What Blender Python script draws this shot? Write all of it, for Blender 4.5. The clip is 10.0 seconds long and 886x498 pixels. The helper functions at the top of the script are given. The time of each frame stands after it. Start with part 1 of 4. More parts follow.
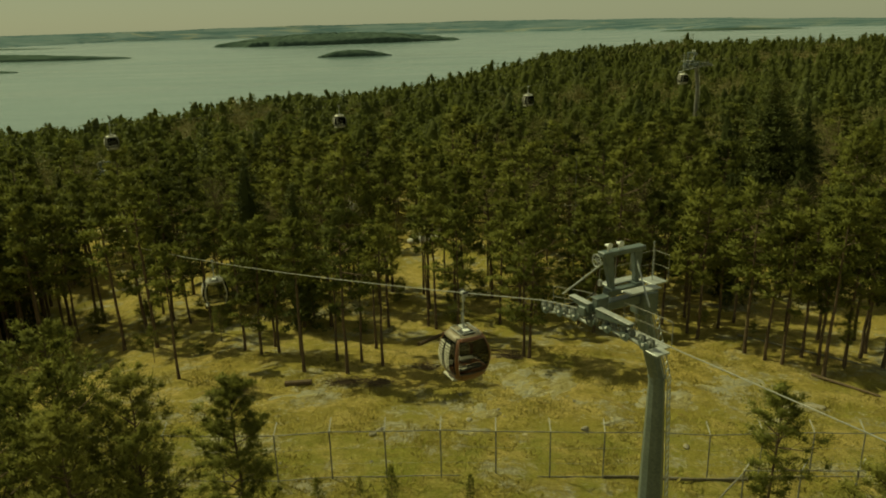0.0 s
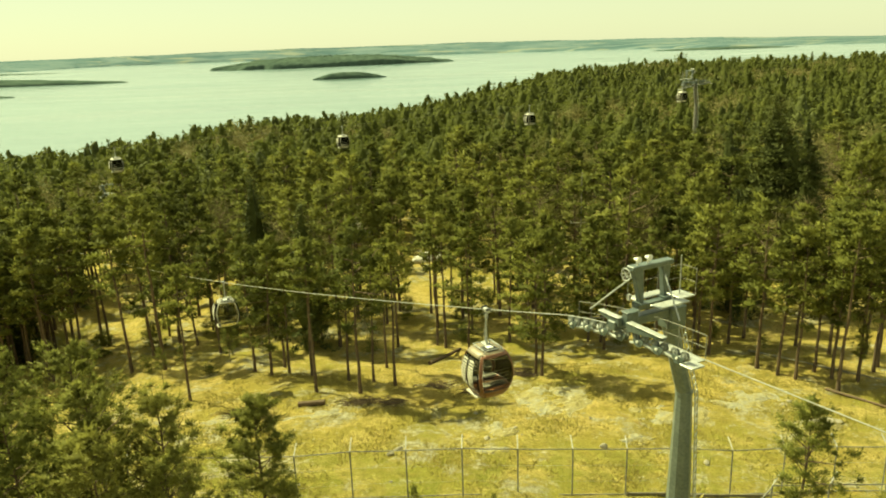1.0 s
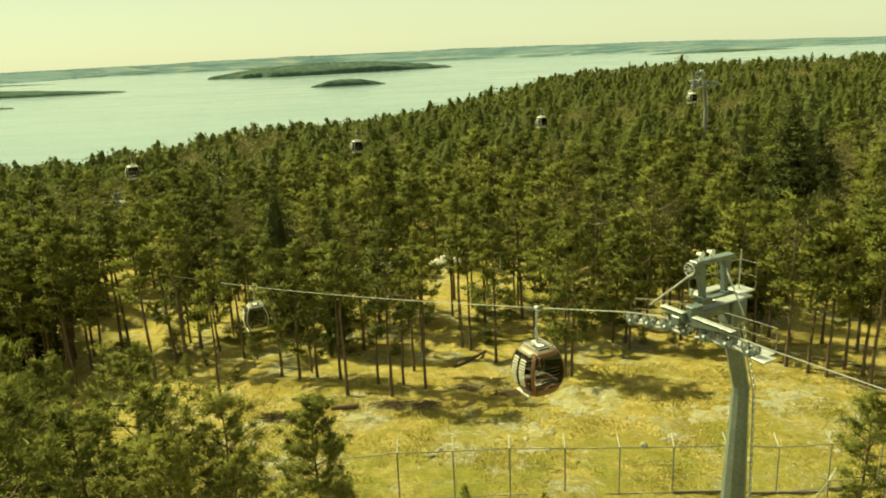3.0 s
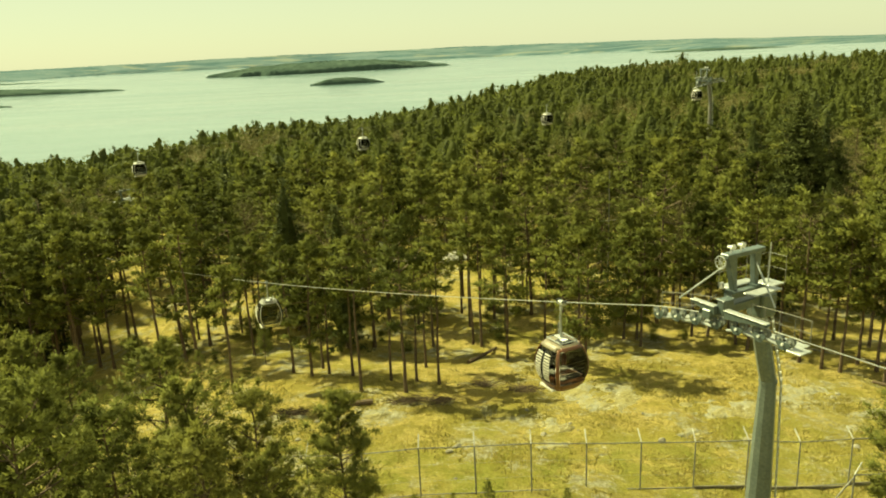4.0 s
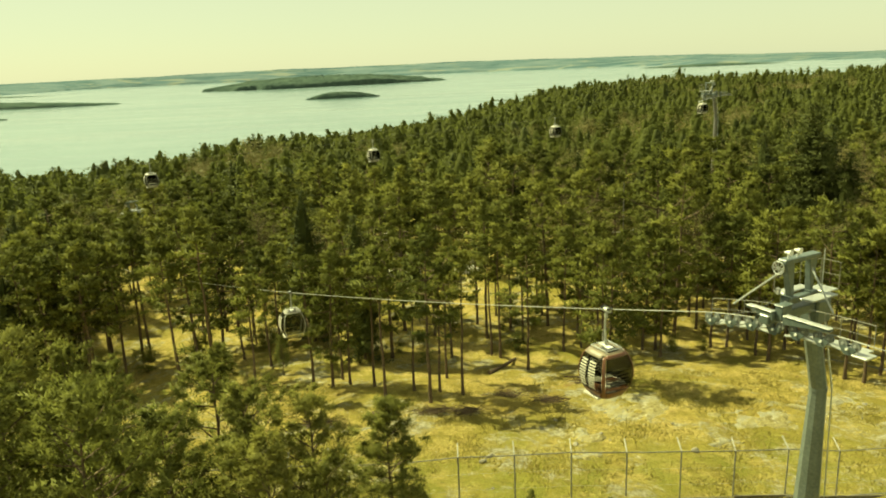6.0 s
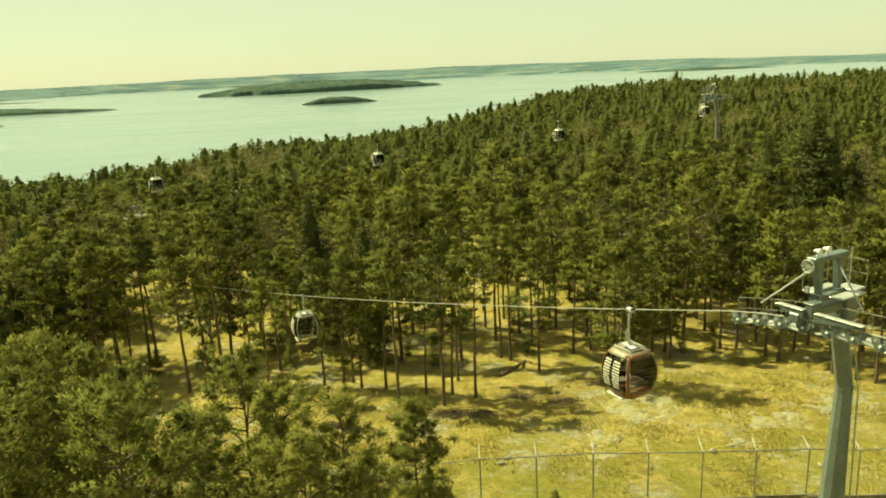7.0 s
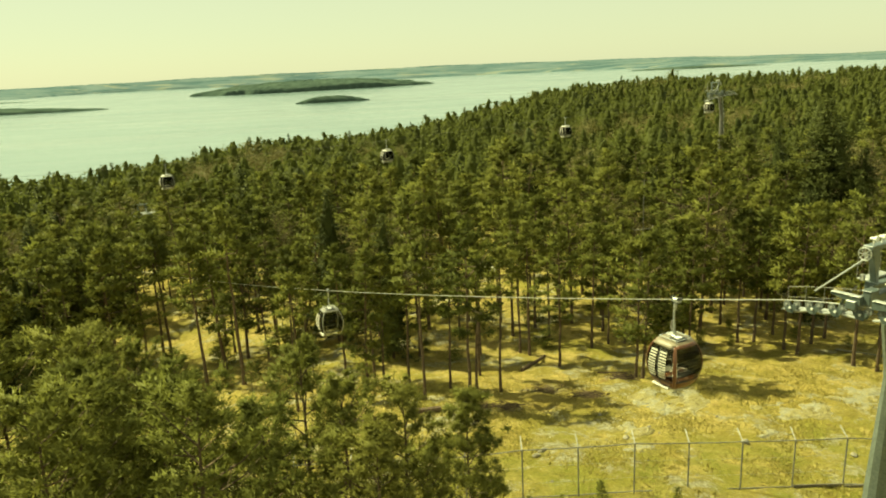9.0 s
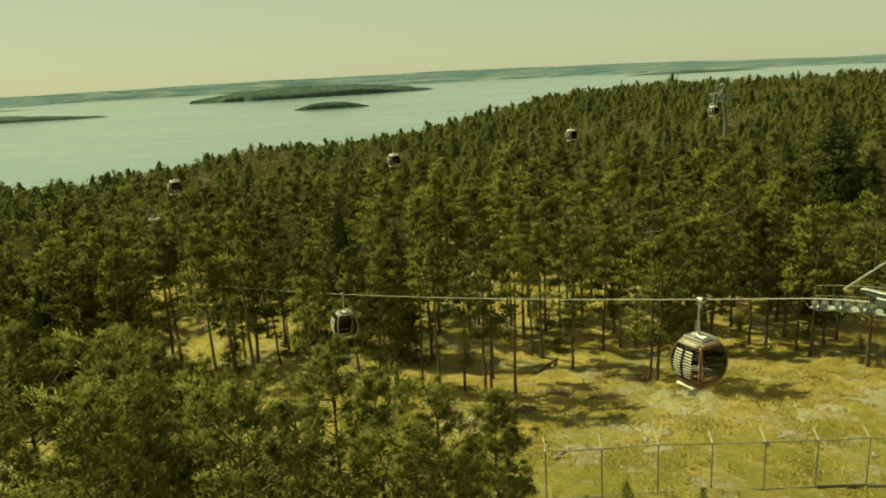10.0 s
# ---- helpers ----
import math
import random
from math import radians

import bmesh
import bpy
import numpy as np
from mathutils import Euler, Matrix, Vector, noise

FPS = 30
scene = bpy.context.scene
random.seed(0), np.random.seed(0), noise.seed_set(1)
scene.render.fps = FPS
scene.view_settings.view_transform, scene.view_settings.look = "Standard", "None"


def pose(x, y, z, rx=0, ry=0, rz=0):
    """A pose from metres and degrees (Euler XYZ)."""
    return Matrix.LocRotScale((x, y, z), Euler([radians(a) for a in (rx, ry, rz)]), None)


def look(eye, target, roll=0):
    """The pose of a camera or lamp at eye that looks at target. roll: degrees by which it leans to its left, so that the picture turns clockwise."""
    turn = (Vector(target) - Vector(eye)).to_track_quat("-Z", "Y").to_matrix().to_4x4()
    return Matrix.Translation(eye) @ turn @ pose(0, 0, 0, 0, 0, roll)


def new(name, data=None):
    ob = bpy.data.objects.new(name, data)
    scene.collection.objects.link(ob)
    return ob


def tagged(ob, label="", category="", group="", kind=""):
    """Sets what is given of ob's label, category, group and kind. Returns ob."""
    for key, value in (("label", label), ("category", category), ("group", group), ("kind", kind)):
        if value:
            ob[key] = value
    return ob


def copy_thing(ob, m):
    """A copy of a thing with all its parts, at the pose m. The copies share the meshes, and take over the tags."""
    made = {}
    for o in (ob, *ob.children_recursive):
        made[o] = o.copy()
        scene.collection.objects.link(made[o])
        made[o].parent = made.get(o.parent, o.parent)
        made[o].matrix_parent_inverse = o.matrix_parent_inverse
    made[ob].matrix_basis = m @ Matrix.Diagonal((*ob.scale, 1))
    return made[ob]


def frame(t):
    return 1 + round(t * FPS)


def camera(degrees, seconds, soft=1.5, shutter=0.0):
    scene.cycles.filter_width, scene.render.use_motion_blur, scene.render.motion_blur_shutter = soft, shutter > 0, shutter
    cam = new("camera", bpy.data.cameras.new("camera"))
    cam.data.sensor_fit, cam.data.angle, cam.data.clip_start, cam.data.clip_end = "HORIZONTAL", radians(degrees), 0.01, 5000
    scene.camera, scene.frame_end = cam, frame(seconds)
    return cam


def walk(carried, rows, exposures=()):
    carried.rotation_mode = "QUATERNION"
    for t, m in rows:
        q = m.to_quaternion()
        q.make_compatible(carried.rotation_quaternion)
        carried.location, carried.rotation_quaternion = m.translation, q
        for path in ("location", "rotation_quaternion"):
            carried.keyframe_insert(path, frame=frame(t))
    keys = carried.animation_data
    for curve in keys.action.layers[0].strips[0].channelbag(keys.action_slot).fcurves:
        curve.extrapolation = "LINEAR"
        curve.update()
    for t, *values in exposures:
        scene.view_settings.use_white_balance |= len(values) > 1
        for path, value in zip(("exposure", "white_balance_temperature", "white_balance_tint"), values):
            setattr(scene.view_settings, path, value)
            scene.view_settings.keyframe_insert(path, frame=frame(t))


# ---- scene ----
cam = camera(63.3, 10.0, soft=1.9)
PATH = [
    (0, (0.65, -1.186, 18.894), (0.626, 0.724, 18.301), -1.4),
    (0.5, (0.183, -1.183, 18.866), (0.173, 0.737, 18.306), -1.7),
    (1, (-0.371, -1.211, 18.799), (-0.382, 0.715, 18.259), -1.9),
    (1.5, (-0.866, -1.224, 18.757), (-0.88, 0.703, 18.223), -2.1),
    (2, (-1.39, -1.266, 18.73), (-1.403, 0.663, 18.203), -2.3),
    (2.5, (-1.852, -1.269, 18.693), (-1.863, 0.661, 18.17), -2.5),
    (4, (-3.305, -1.177, 18.482), (-3.309, 0.752, 17.953), -2.6),
    (4.5, (-3.769, -1.189, 18.441), (-3.769, 0.741, 17.915), -2.5),
    (5, (-4.289, -1.173, 18.388), (-4.285, 0.759, 17.872), -2.5),
    (5.5, (-4.76, -1.155, 18.341), (-4.751, 0.781, 17.837), -2.4),
    (7, (-6.277, -1.157, 18.19), (-6.253, 0.784, 17.71), -2.6),
    (7.5, (-6.803, -1.187, 18.163), (-6.771, 0.754, 17.682), -2.6),
    (8, (-7.296, -1.188, 18.09), (-7.26, 0.752, 17.606), -2.6),
    (8.5, (-7.814, -1.241, 18.037), (-7.773, 0.699, 17.554), -2.7),
    (9, (-8.343, -1.201, 18.009), (-8.299, 0.739, 17.525), -2.7),
    (9.5, (-8.808, -1.192, 17.946), (-8.762, 0.749, 17.467), -2.9),
    (10, (-9.318, -1.212, 17.901), (-9.271, 0.731, 17.432), -3.0),
]
EXPOSURES = [(0.0, -0.4, 11400, -28), (0.5, 0.82, 11400, -28), (1.0, 1.17, 11400, -28), (1.7, 1.1, 11400, -28), (2.5, 1.05, 11400, -28), (9.4, 1.05, 11400, -28), (10.0, 0.48, 11400, -28)]
walk(cam, [(t, look(eye, target, roll)) for t, eye, target, roll in PATH], EXPOSURES)

# ---- light ----
SUN_AZ, SUN_EL = -56.0, 50.0
world = bpy.data.worlds.new("sky")
scene.world = world
world.use_nodes = True
wn = world.node_tree
wn.nodes.clear()
sky = wn.nodes.new("ShaderNodeTexSky")
sky.sky_type, sky.sun_disc = "NISHITA", False
sky.sun_elevation, sky.sun_rotation = radians(SUN_EL), radians(SUN_AZ % 360)
sky.air_density, sky.dust_density, sky.ozone_density = 1.0, 0.5, 1.0
bg = wn.nodes.new("ShaderNodeBackground")
bg.inputs["Strength"].default_value = 0.062
wo = wn.nodes.new("ShaderNodeOutputWorld")
haze = wn.nodes.new("ShaderNodeMix")
haze.data_type = "RGBA"
haze.inputs["Factor"].default_value = 0.78
haze.inputs["B"].default_value = (6.12, 6.22, 6.45, 1)
wn.links.new(sky.outputs[0], haze.inputs["A"])
wn.links.new(haze.outputs["Result"], bg.inputs["Color"])
wn.links.new(bg.outputs[0], wo.inputs["Surface"])
lamp = bpy.data.lights.new("sun", "SUN")
lamp.energy, lamp.angle, lamp.color = 5.0, radians(0.53), (1.0, 0.95, 0.85)
to_sun = Vector((math.sin(radians(SUN_AZ)) * math.cos(radians(SUN_EL)), math.cos(radians(SUN_AZ)) * math.cos(radians(SUN_EL)), math.sin(radians(SUN_EL))))
sun = new("sun", lamp)
sun.matrix_world = look(to_sun * 100, (0, 0, 0))


# ---- materials ----
def nodes_of(name):
    m = bpy.data.materials.new(name)
    m.use_nodes = True
    t = m.node_tree
    return m, t, t.nodes["Principled BSDF"]


def noise_fac(t, scale, detail=4, lo=0.35, hi=0.65, coord="Object", rough=0.6):
    tc = t.nodes.new("ShaderNodeTexCoord")
    n = t.nodes.new("ShaderNodeTexNoise")
    n.inputs["Scale"].default_value, n.inputs["Detail"].default_value, n.inputs["Roughness"].default_value = scale, detail, rough
    t.links.new(tc.outputs[coord], n.inputs["Vector"])
    r = t.nodes.new("ShaderNodeMapRange")
    r.inputs["From Min"].default_value, r.inputs["From Max"].default_value = lo, hi
    t.links.new(n.outputs["Fac"], r.inputs["Value"])
    return r.outputs["Result"]


def mixed(t, fac, a, b, blend="MIX"):
    m = t.nodes.new("ShaderNodeMix")
    m.data_type, m.blend_type = "RGBA", blend
    for socket, value in ((m.inputs["Factor"], fac), (m.inputs["A"], a), (m.inputs["B"], b)):
        if isinstance(value, (tuple, float, int)):
            socket.default_value = (*value, 1) if isinstance(value, tuple) else value
        else:
            t.links.new(value, socket)
    return m.outputs["Result"]


def bump(t, bsdf, fac, strength, distance):
    b = t.nodes.new("ShaderNodeBump")
    b.inputs["Strength"].default_value, b.inputs["Distance"].default_value = strength, distance
    t.links.new(fac, b.inputs["Height"])
    t.links.new(b.outputs["Normal"], bsdf.inputs["Normal"])


def surface(name, a, b, scale, rough=0.7, metal=0.0, fine=None, relief=0.0, spec=0.3):
    """Two colours mixed by a coarse noise, darkened a little by a fine one."""
    m, t, p = nodes_of(name)
    c = mixed(t, noise_fac(t, scale), a, b)
    if fine:
        f = noise_fac(t, fine, 3)
        c = mixed(t, 0.35, c, mixed(t, f, tuple(v * 0.55 for v in a), tuple(min(1, v * 1.25) for v in b)))
        if relief:
            bump(t, p, f, 0.6, relief)
    t.links.new(c, p.inputs["Base Color"])
    p.inputs["Roughness"].default_value, p.inputs["Metallic"].default_value = rough, metal
    p.inputs["Specular IOR Level"].default_value = spec
    return m


def foliage(name, dark, light, patch=0.5, through_light=0.25, spread=(0.62, 1.3)):
    """Needles: each tuft a little different, some light shines through."""
    m, t, p = nodes_of(name)
    geo = t.nodes.new("ShaderNodeNewGeometry")
    info = t.nodes.new("ShaderNodeObjectInfo")
    tuft = t.nodes.new("ShaderNodeMapRange")
    tuft.inputs["To Min"].default_value, tuft.inputs["To Max"].default_value = 0.36, 0.64
    t.links.new(geo.outputs["Random Per Island"], tuft.inputs["Value"])
    c = mixed(t, tuft.outputs["Result"], dark, light)
    tree = t.nodes.new("ShaderNodeMapRange")
    tree.inputs["To Min"].default_value, tree.inputs["To Max"].default_value = spread
    t.links.new(info.outputs["Random"], tree.inputs["Value"])
    c = mixed(t, noise_fac(t, patch, 2, 0.35, 0.75), c, tuple(v * 0.75 for v in dark))
    hue = t.nodes.new("ShaderNodeHueSaturation")
    tint = t.nodes.new("ShaderNodeMapRange")
    tint.inputs["To Min"].default_value, tint.inputs["To Max"].default_value = 0.512, 0.491
    t.links.new(info.outputs["Random"], tint.inputs["Value"])
    t.links.new(tint.outputs["Result"], hue.inputs["Hue"])
    t.links.new(tree.outputs["Result"], hue.inputs["Value"])
    t.links.new(c, hue.inputs["Color"])
    c = hue.outputs["Color"]
    t.links.new(c, p.inputs["Base Color"])
    p.inputs["Roughness"].default_value, p.inputs["Specular IOR Level"].default_value = 0.65, 0.12
    tl = t.nodes.new("ShaderNodeBsdfTranslucent")
    t.links.new(c, tl.inputs["Color"])
    mx = t.nodes.new("ShaderNodeMixShader")
    mx.inputs[0].default_value = through_light
    t.links.new(p.outputs[0], mx.inputs[1])
    t.links.new(tl.outputs[0], mx.inputs[2])
    t.links.new(mx.outputs[0], t.nodes["Material Output"].inputs["Surface"])
    return m


M_PINE = foliage("pine_needles", (0.134, 0.142, 0.036), (0.206, 0.206, 0.055), 1.3, 0.44)
M_YOUNG = foliage("young_pine_needles", (0.18, 0.185, 0.05), (0.292, 0.28, 0.08), 1.6, 0.44, (0.82, 1.1))
M_SPRUCE = foliage("spruce_needles", (0.05, 0.061, 0.019), (0.108, 0.116, 0.033))
M_FAR = foliage("far_needles", (0.16, 0.172, 0.047), (0.25, 0.25, 0.07), 0.14, 0.5)
M_TWIG = foliage("bare_twigs", (0.16, 0.142, 0.058), (0.25, 0.218, 0.095), 0.5, 0.2)
M_BARK = surface("pine_bark", (0.075, 0.055, 0.038), (0.15, 0.1, 0.062), 3.0, 0.9, fine=18, relief=0.02)
M_PAINT = surface("grey_paint", (0.062, 0.083, 0.078), (0.1, 0.122, 0.112), 1.2, 0.36, fine=9, spec=0.5)
M_SHAFT = surface("pale_grey_paint", (0.1, 0.122, 0.112), (0.15, 0.175, 0.16), 0.8, 0.34, fine=9, spec=0.5)
M_GALV = surface("galvanised_steel", (0.3, 0.31, 0.29), (0.44, 0.45, 0.42), 4.0, 0.45, 0.4, fine=30)
M_WIRE = surface("steel_rope", (0.34, 0.34, 0.3), (0.48, 0.47, 0.42), 6.0, 0.4, 0.5)
M_POST = surface("fence_steel", (0.14, 0.13, 0.11), (0.26, 0.25, 0.21), 3.0, 0.7, 0.2, fine=20)
M_PALE = surface("pale_zinc", (0.62, 0.62, 0.58), (0.75, 0.74, 0.7), 5.0, 0.5, fine=30)
M_ZINC = surface("dull_zinc", (0.3, 0.29, 0.26), (0.46, 0.45, 0.4), 5.0, 0.6, fine=30)
M_RUBBER = surface("dark_rubber", (0.03, 0.03, 0.03), (0.06, 0.06, 0.055), 8.0, 0.7)
M_WHEEL = surface("worn_wheel_rubber", (0.1, 0.11, 0.1), (0.2, 0.21, 0.19), 7.0, 0.6, fine=20)
M_RED = surface("brown_red_lacquer", (0.12, 0.05, 0.026), (0.18, 0.072, 0.036), 2.0, 0.3, fine=12, spec=0.5)
M_CREAM = surface("cream_lacquer", (0.46, 0.43, 0.35), (0.56, 0.53, 0.44), 2.0, 0.35, fine=10, spec=0.5)
M_TAN = surface("dull_tan_lacquer", (0.17, 0.14, 0.09), (0.26, 0.215, 0.145), 3.0, 0.45, fine=14, spec=0.4)
M_STONE = surface("granite", (0.17, 0.15, 0.105), (0.31, 0.275, 0.195), 2.0, 0.85, fine=14, relief=0.02)
M_BOULDER = surface("pale_granite", (0.36, 0.34, 0.28), (0.54, 0.51, 0.43), 1.0, 0.85, fine=6, relief=0.03)
M_BOARD = surface("weathered_board", (0.11, 0.095, 0.065), (0.2, 0.175, 0.125), 4.0, 0.85, fine=25)
M_SEAT = surface("seat_plastic", (0.45, 0.43, 0.38), (0.55, 0.53, 0.47), 3.0, 0.5)

M_GRASS = foliage("dry_grass", (0.28, 0.24, 0.07), (0.52, 0.43, 0.17), 0.4, 0.35)

m, t, p = nodes_of("tinted_glass")
p.inputs["Base Color"].default_value = (0.5, 0.5, 0.46, 1)
p.inputs["Roughness"].default_value, p.inputs["Transmission Weight"].default_value, p.inputs["IOR"].default_value = 0.03, 1.0, 1.1
M_GLASS = m
m, t, p = nodes_of("clear_glass")
p.inputs["Base Color"].default_value = (0.9, 0.9, 0.86, 1)
p.inputs["Roughness"].default_value, p.inputs["Transmission Weight"].default_value, p.inputs["IOR"].default_value = 0.03, 1.0, 1.1
M_CLEAR = m
m, t, p = nodes_of("smoked_glass")
p.inputs["Base Color"].default_value = (0.27, 0.27, 0.245, 1)
p.inputs["Roughness"].default_value, p.inputs["Transmission Weight"].default_value, p.inputs["IOR"].default_value = 0.03, 1.0, 1.1
M_SMOKED = m

# water: rough sheet with small waves
m, t, p = nodes_of("sea_water")
t.links.new(mixed(t, noise_fac(t, 0.005, 6, 0.4, 0.62), (0.118, 0.18, 0.178), (0.15, 0.212, 0.208)), p.inputs["Base Color"])
p.inputs["IOR"].default_value = 1.33
tc = t.nodes.new("ShaderNodeTexCoord")
lie = t.nodes.new("ShaderNodeMapping")
lie.inputs["Scale"].default_value, lie.inputs["Rotation"].default_value = (0.0022, 0.012, 1), (0, 0, 0.18)
t.links.new(tc.outputs["Object"], lie.inputs["Vector"])
streak = t.nodes.new("ShaderNodeTexNoise")
streak.inputs["Scale"].default_value, streak.inputs["Detail"].default_value, streak.inputs["Roughness"].default_value = 1.0, 6, 0.65
t.links.new(lie.outputs["Vector"], streak.inputs["Vector"])
calm = t.nodes.new("ShaderNodeMapRange")
calm.inputs["From Min"].default_value, calm.inputs["From Max"].default_value = 0.4, 0.65
calm.inputs["To Min"].default_value, calm.inputs["To Max"].default_value = 0.22, 0.1
t.links.new(streak.outputs["Fac"], calm.inputs["Value"])
t.links.new(calm.outputs["Result"], p.inputs["Roughness"])
bump(t, p, noise_fac(t, 0.12, 5, 0.2, 0.8), 0.25, 0.6)
M_WATER = m

# ground: dry grass, moss, bare granite and litter
m, t, p = nodes_of("meadow_ground")
grass = mixed(t, noise_fac(t, 0.13, 6, 0.4, 0.6), (0.43, 0.325, 0.1), (0.315, 0.275, 0.068))
place = t.nodes.new("ShaderNodeSeparateXYZ")
tc = t.nodes.new("ShaderNodeTexCoord")
t.links.new(tc.outputs["Object"], place.inputs[0])
wavy = t.nodes.new("ShaderNodeMath")
wavy.operation = "MULTIPLY_ADD"
wavy.inputs[1].default_value = 9.0
t.links.new(noise_fac(t, 0.16, 6, 0.2, 0.8), wavy.inputs[0])
t.links.new(place.outputs["Y"], wavy.inputs[2])
strip = t.nodes.new("ShaderNodeMapRange")
strip.inputs["From Min"].default_value, strip.inputs["From Max"].default_value = 33.0, 41.0
strip.inputs["To Min"].default_value, strip.inputs["To Max"].default_value = 0.7, 0.0
t.links.new(wavy.outputs[0], strip.inputs["Value"])
grass = mixed(t, noise_fac(t, 0.3, 9, 0.46, 0.56, rough=0.74), grass, (0.52, 0.4, 0.15))
grass = mixed(t, noise_fac(t, 0.75, 9, 0.5, 0.58, rough=0.74), grass, (0.33, 0.265, 0.075))
grass = mixed(t, noise_fac(t, 0.42, 10, 0.6, 0.66, rough=0.78), grass, (0.32, 0.215, 0.085))
grass = mixed(t, noise_fac(t, 1.6, 9, 0.56, 0.65, rough=0.76), grass, (0.215, 0.172, 0.058))
green = t.nodes.new("ShaderNodeMath")
green.operation = "MULTIPLY"
t.links.new(strip.outputs["Result"], green.inputs[0])
t.links.new(noise_fac(t, 0.5, 8, 0.36, 0.6, rough=0.7), green.inputs[1])
grass = mixed(t, green.outputs[0], grass, (0.24, 0.25, 0.055))
fine = noise_fac(t, 7, 6, 0.34, 0.66, rough=0.8)
stone = mixed(t, noise_fac(t, 2.4, 8, 0.42, 0.58, rough=0.7), (0.29, 0.26, 0.15), (0.5, 0.46, 0.33))
stone = mixed(t, noise_fac(t, 0.8, 8, 0.48, 0.56, rough=0.72), stone, (0.38, 0.31, 0.11))
rock = noise_fac(t, 0.22, 11, 0.52, 0.57, rough=0.8)
c = mixed(t, rock, grass, stone)
specks = noise_fac(t, 1.3, 10, 0.61, 0.65, rough=0.82)
c = mixed(t, specks, c, (0.6, 0.54, 0.38))
c = mixed(t, 0.52, c, mixed(t, fine, (0.56, 0.54, 0.5), (1.78, 1.77, 1.74)), "MULTIPLY")
t.links.new(c, p.inputs["Base Color"])
p.inputs["Roughness"].default_value, p.inputs["Specular IOR Level"].default_value = 0.95, 0.1
bump(t, p, fine, 1.0, 0.16)
M_GROUND = m
m, t, p = nodes_of("mossy_granite")
c = mixed(t, noise_fac(t, 0.5, 6, 0.4, 0.6), (0.24, 0.226, 0.16), (0.33, 0.315, 0.232))
c = mixed(t, noise_fac(t, 0.45, 10, 0.44, 0.52, rough=0.8), c, (0.25, 0.212, 0.1))
c = mixed(t, noise_fac(t, 1.6, 9, 0.54, 0.62, rough=0.76), c, (0.13, 0.105, 0.045))
c = mixed(t, noise_fac(t, 1.3, 10, 0.58, 0.64, rough=0.8), c, (0.38, 0.355, 0.27))
c = mixed(t, 0.6, c, mixed(t, noise_fac(t, 7, 6, 0.34, 0.66, rough=0.8), (0.4, 0.385, 0.34), (1.4, 1.4, 1.4)), "MULTIPLY")
bump(t, p, noise_fac(t, 2.5, 8, 0.3, 0.7), 0.9, 0.12)
t.links.new(c, p.inputs["Base Color"])
p.inputs["Roughness"].default_value, p.inputs["Specular IOR Level"].default_value = 0.95, 0.1
M_OUTCROP = m
m, t, p = nodes_of("hazed_shore_woods")
tc = t.nodes.new("ShaderNodeTexCoord")
lie = t.nodes.new("ShaderNodeMapping")
lie.inputs["Scale"].default_value = (0.0035, 0.011, 0.06)
t.links.new(tc.outputs["Object"], lie.inputs["Vector"])


def belts(offset, lo, hi, detail):
    """Noise drawn out along the shore."""
    n = t.nodes.new("ShaderNodeTexNoise")
    n.noise_dimensions = "4D"
    n.inputs["W"].default_value, n.inputs["Scale"].default_value, n.inputs["Detail"].default_value = offset, 1.0, detail
    t.links.new(lie.outputs["Vector"], n.inputs["Vector"])
    r = t.nodes.new("ShaderNodeMapRange")
    r.inputs["From Min"].default_value, r.inputs["From Max"].default_value = lo, hi
    t.links.new(n.outputs["Fac"], r.inputs["Value"])
    return r.outputs["Result"]


# distance haze is painted into these wood and field colours as blue-grey
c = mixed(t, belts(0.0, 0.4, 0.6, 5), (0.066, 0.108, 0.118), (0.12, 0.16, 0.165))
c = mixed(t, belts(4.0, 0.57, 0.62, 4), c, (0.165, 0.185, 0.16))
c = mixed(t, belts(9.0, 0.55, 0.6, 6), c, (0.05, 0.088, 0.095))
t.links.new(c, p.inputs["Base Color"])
p.inputs["Roughness"].default_value, p.inputs["Specular IOR Level"].default_value = 0.95, 0.0
M_FARLAND = m
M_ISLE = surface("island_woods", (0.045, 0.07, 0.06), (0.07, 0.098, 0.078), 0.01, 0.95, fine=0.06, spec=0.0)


# ---- mesh helpers ----
def mesh_object(name, verts, faces, material, parent=None, label="", smooth=False, normals=None):
    """One mesh object from arrays of corners and of faces with the same number of corners each."""
    verts, faces = np.asarray(verts, np.float32), np.asarray(faces, np.int32)
    me = bpy.data.meshes.new(name)
    n, k = faces.shape
    me.vertices.add(len(verts))
    me.vertices.foreach_set("co", verts.ravel())
    me.loops.add(n * k)
    me.loops.foreach_set("vertex_index", faces.ravel())
    me.polygons.add(n)
    me.polygons.foreach_set("loop_start", np.arange(n, dtype=np.int32) * k)
    if smooth:
        me.polygons.foreach_set("use_smooth", np.ones(n, dtype=bool))
    me.update(calc_edges=True)
    if normals is not None:
        me.normals_split_custom_set_from_vertices(normals)
    me.materials.append(material)
    ob = new(name, me)
    ob.parent = parent
    if label:
        ob["label"] = label
    return ob


def part(name, bm, material, parent=None, label="", smooth=False):
    """Links a bmesh as one mesh object under a thing or a part."""
    me = bpy.data.meshes.new(name)
    if smooth:
        for f in bm.faces:
            f.smooth = True
    bm.to_mesh(me)
    bm.free()
    me.materials.append(material)
    ob = new(name, me)
    ob.parent = parent
    if label:
        ob["label"] = label
    return ob


def thing(name, m, label, category, group="", kind=""):
    ob = new(name)
    ob.matrix_basis = m
    return tagged(ob, label, category, group, kind)


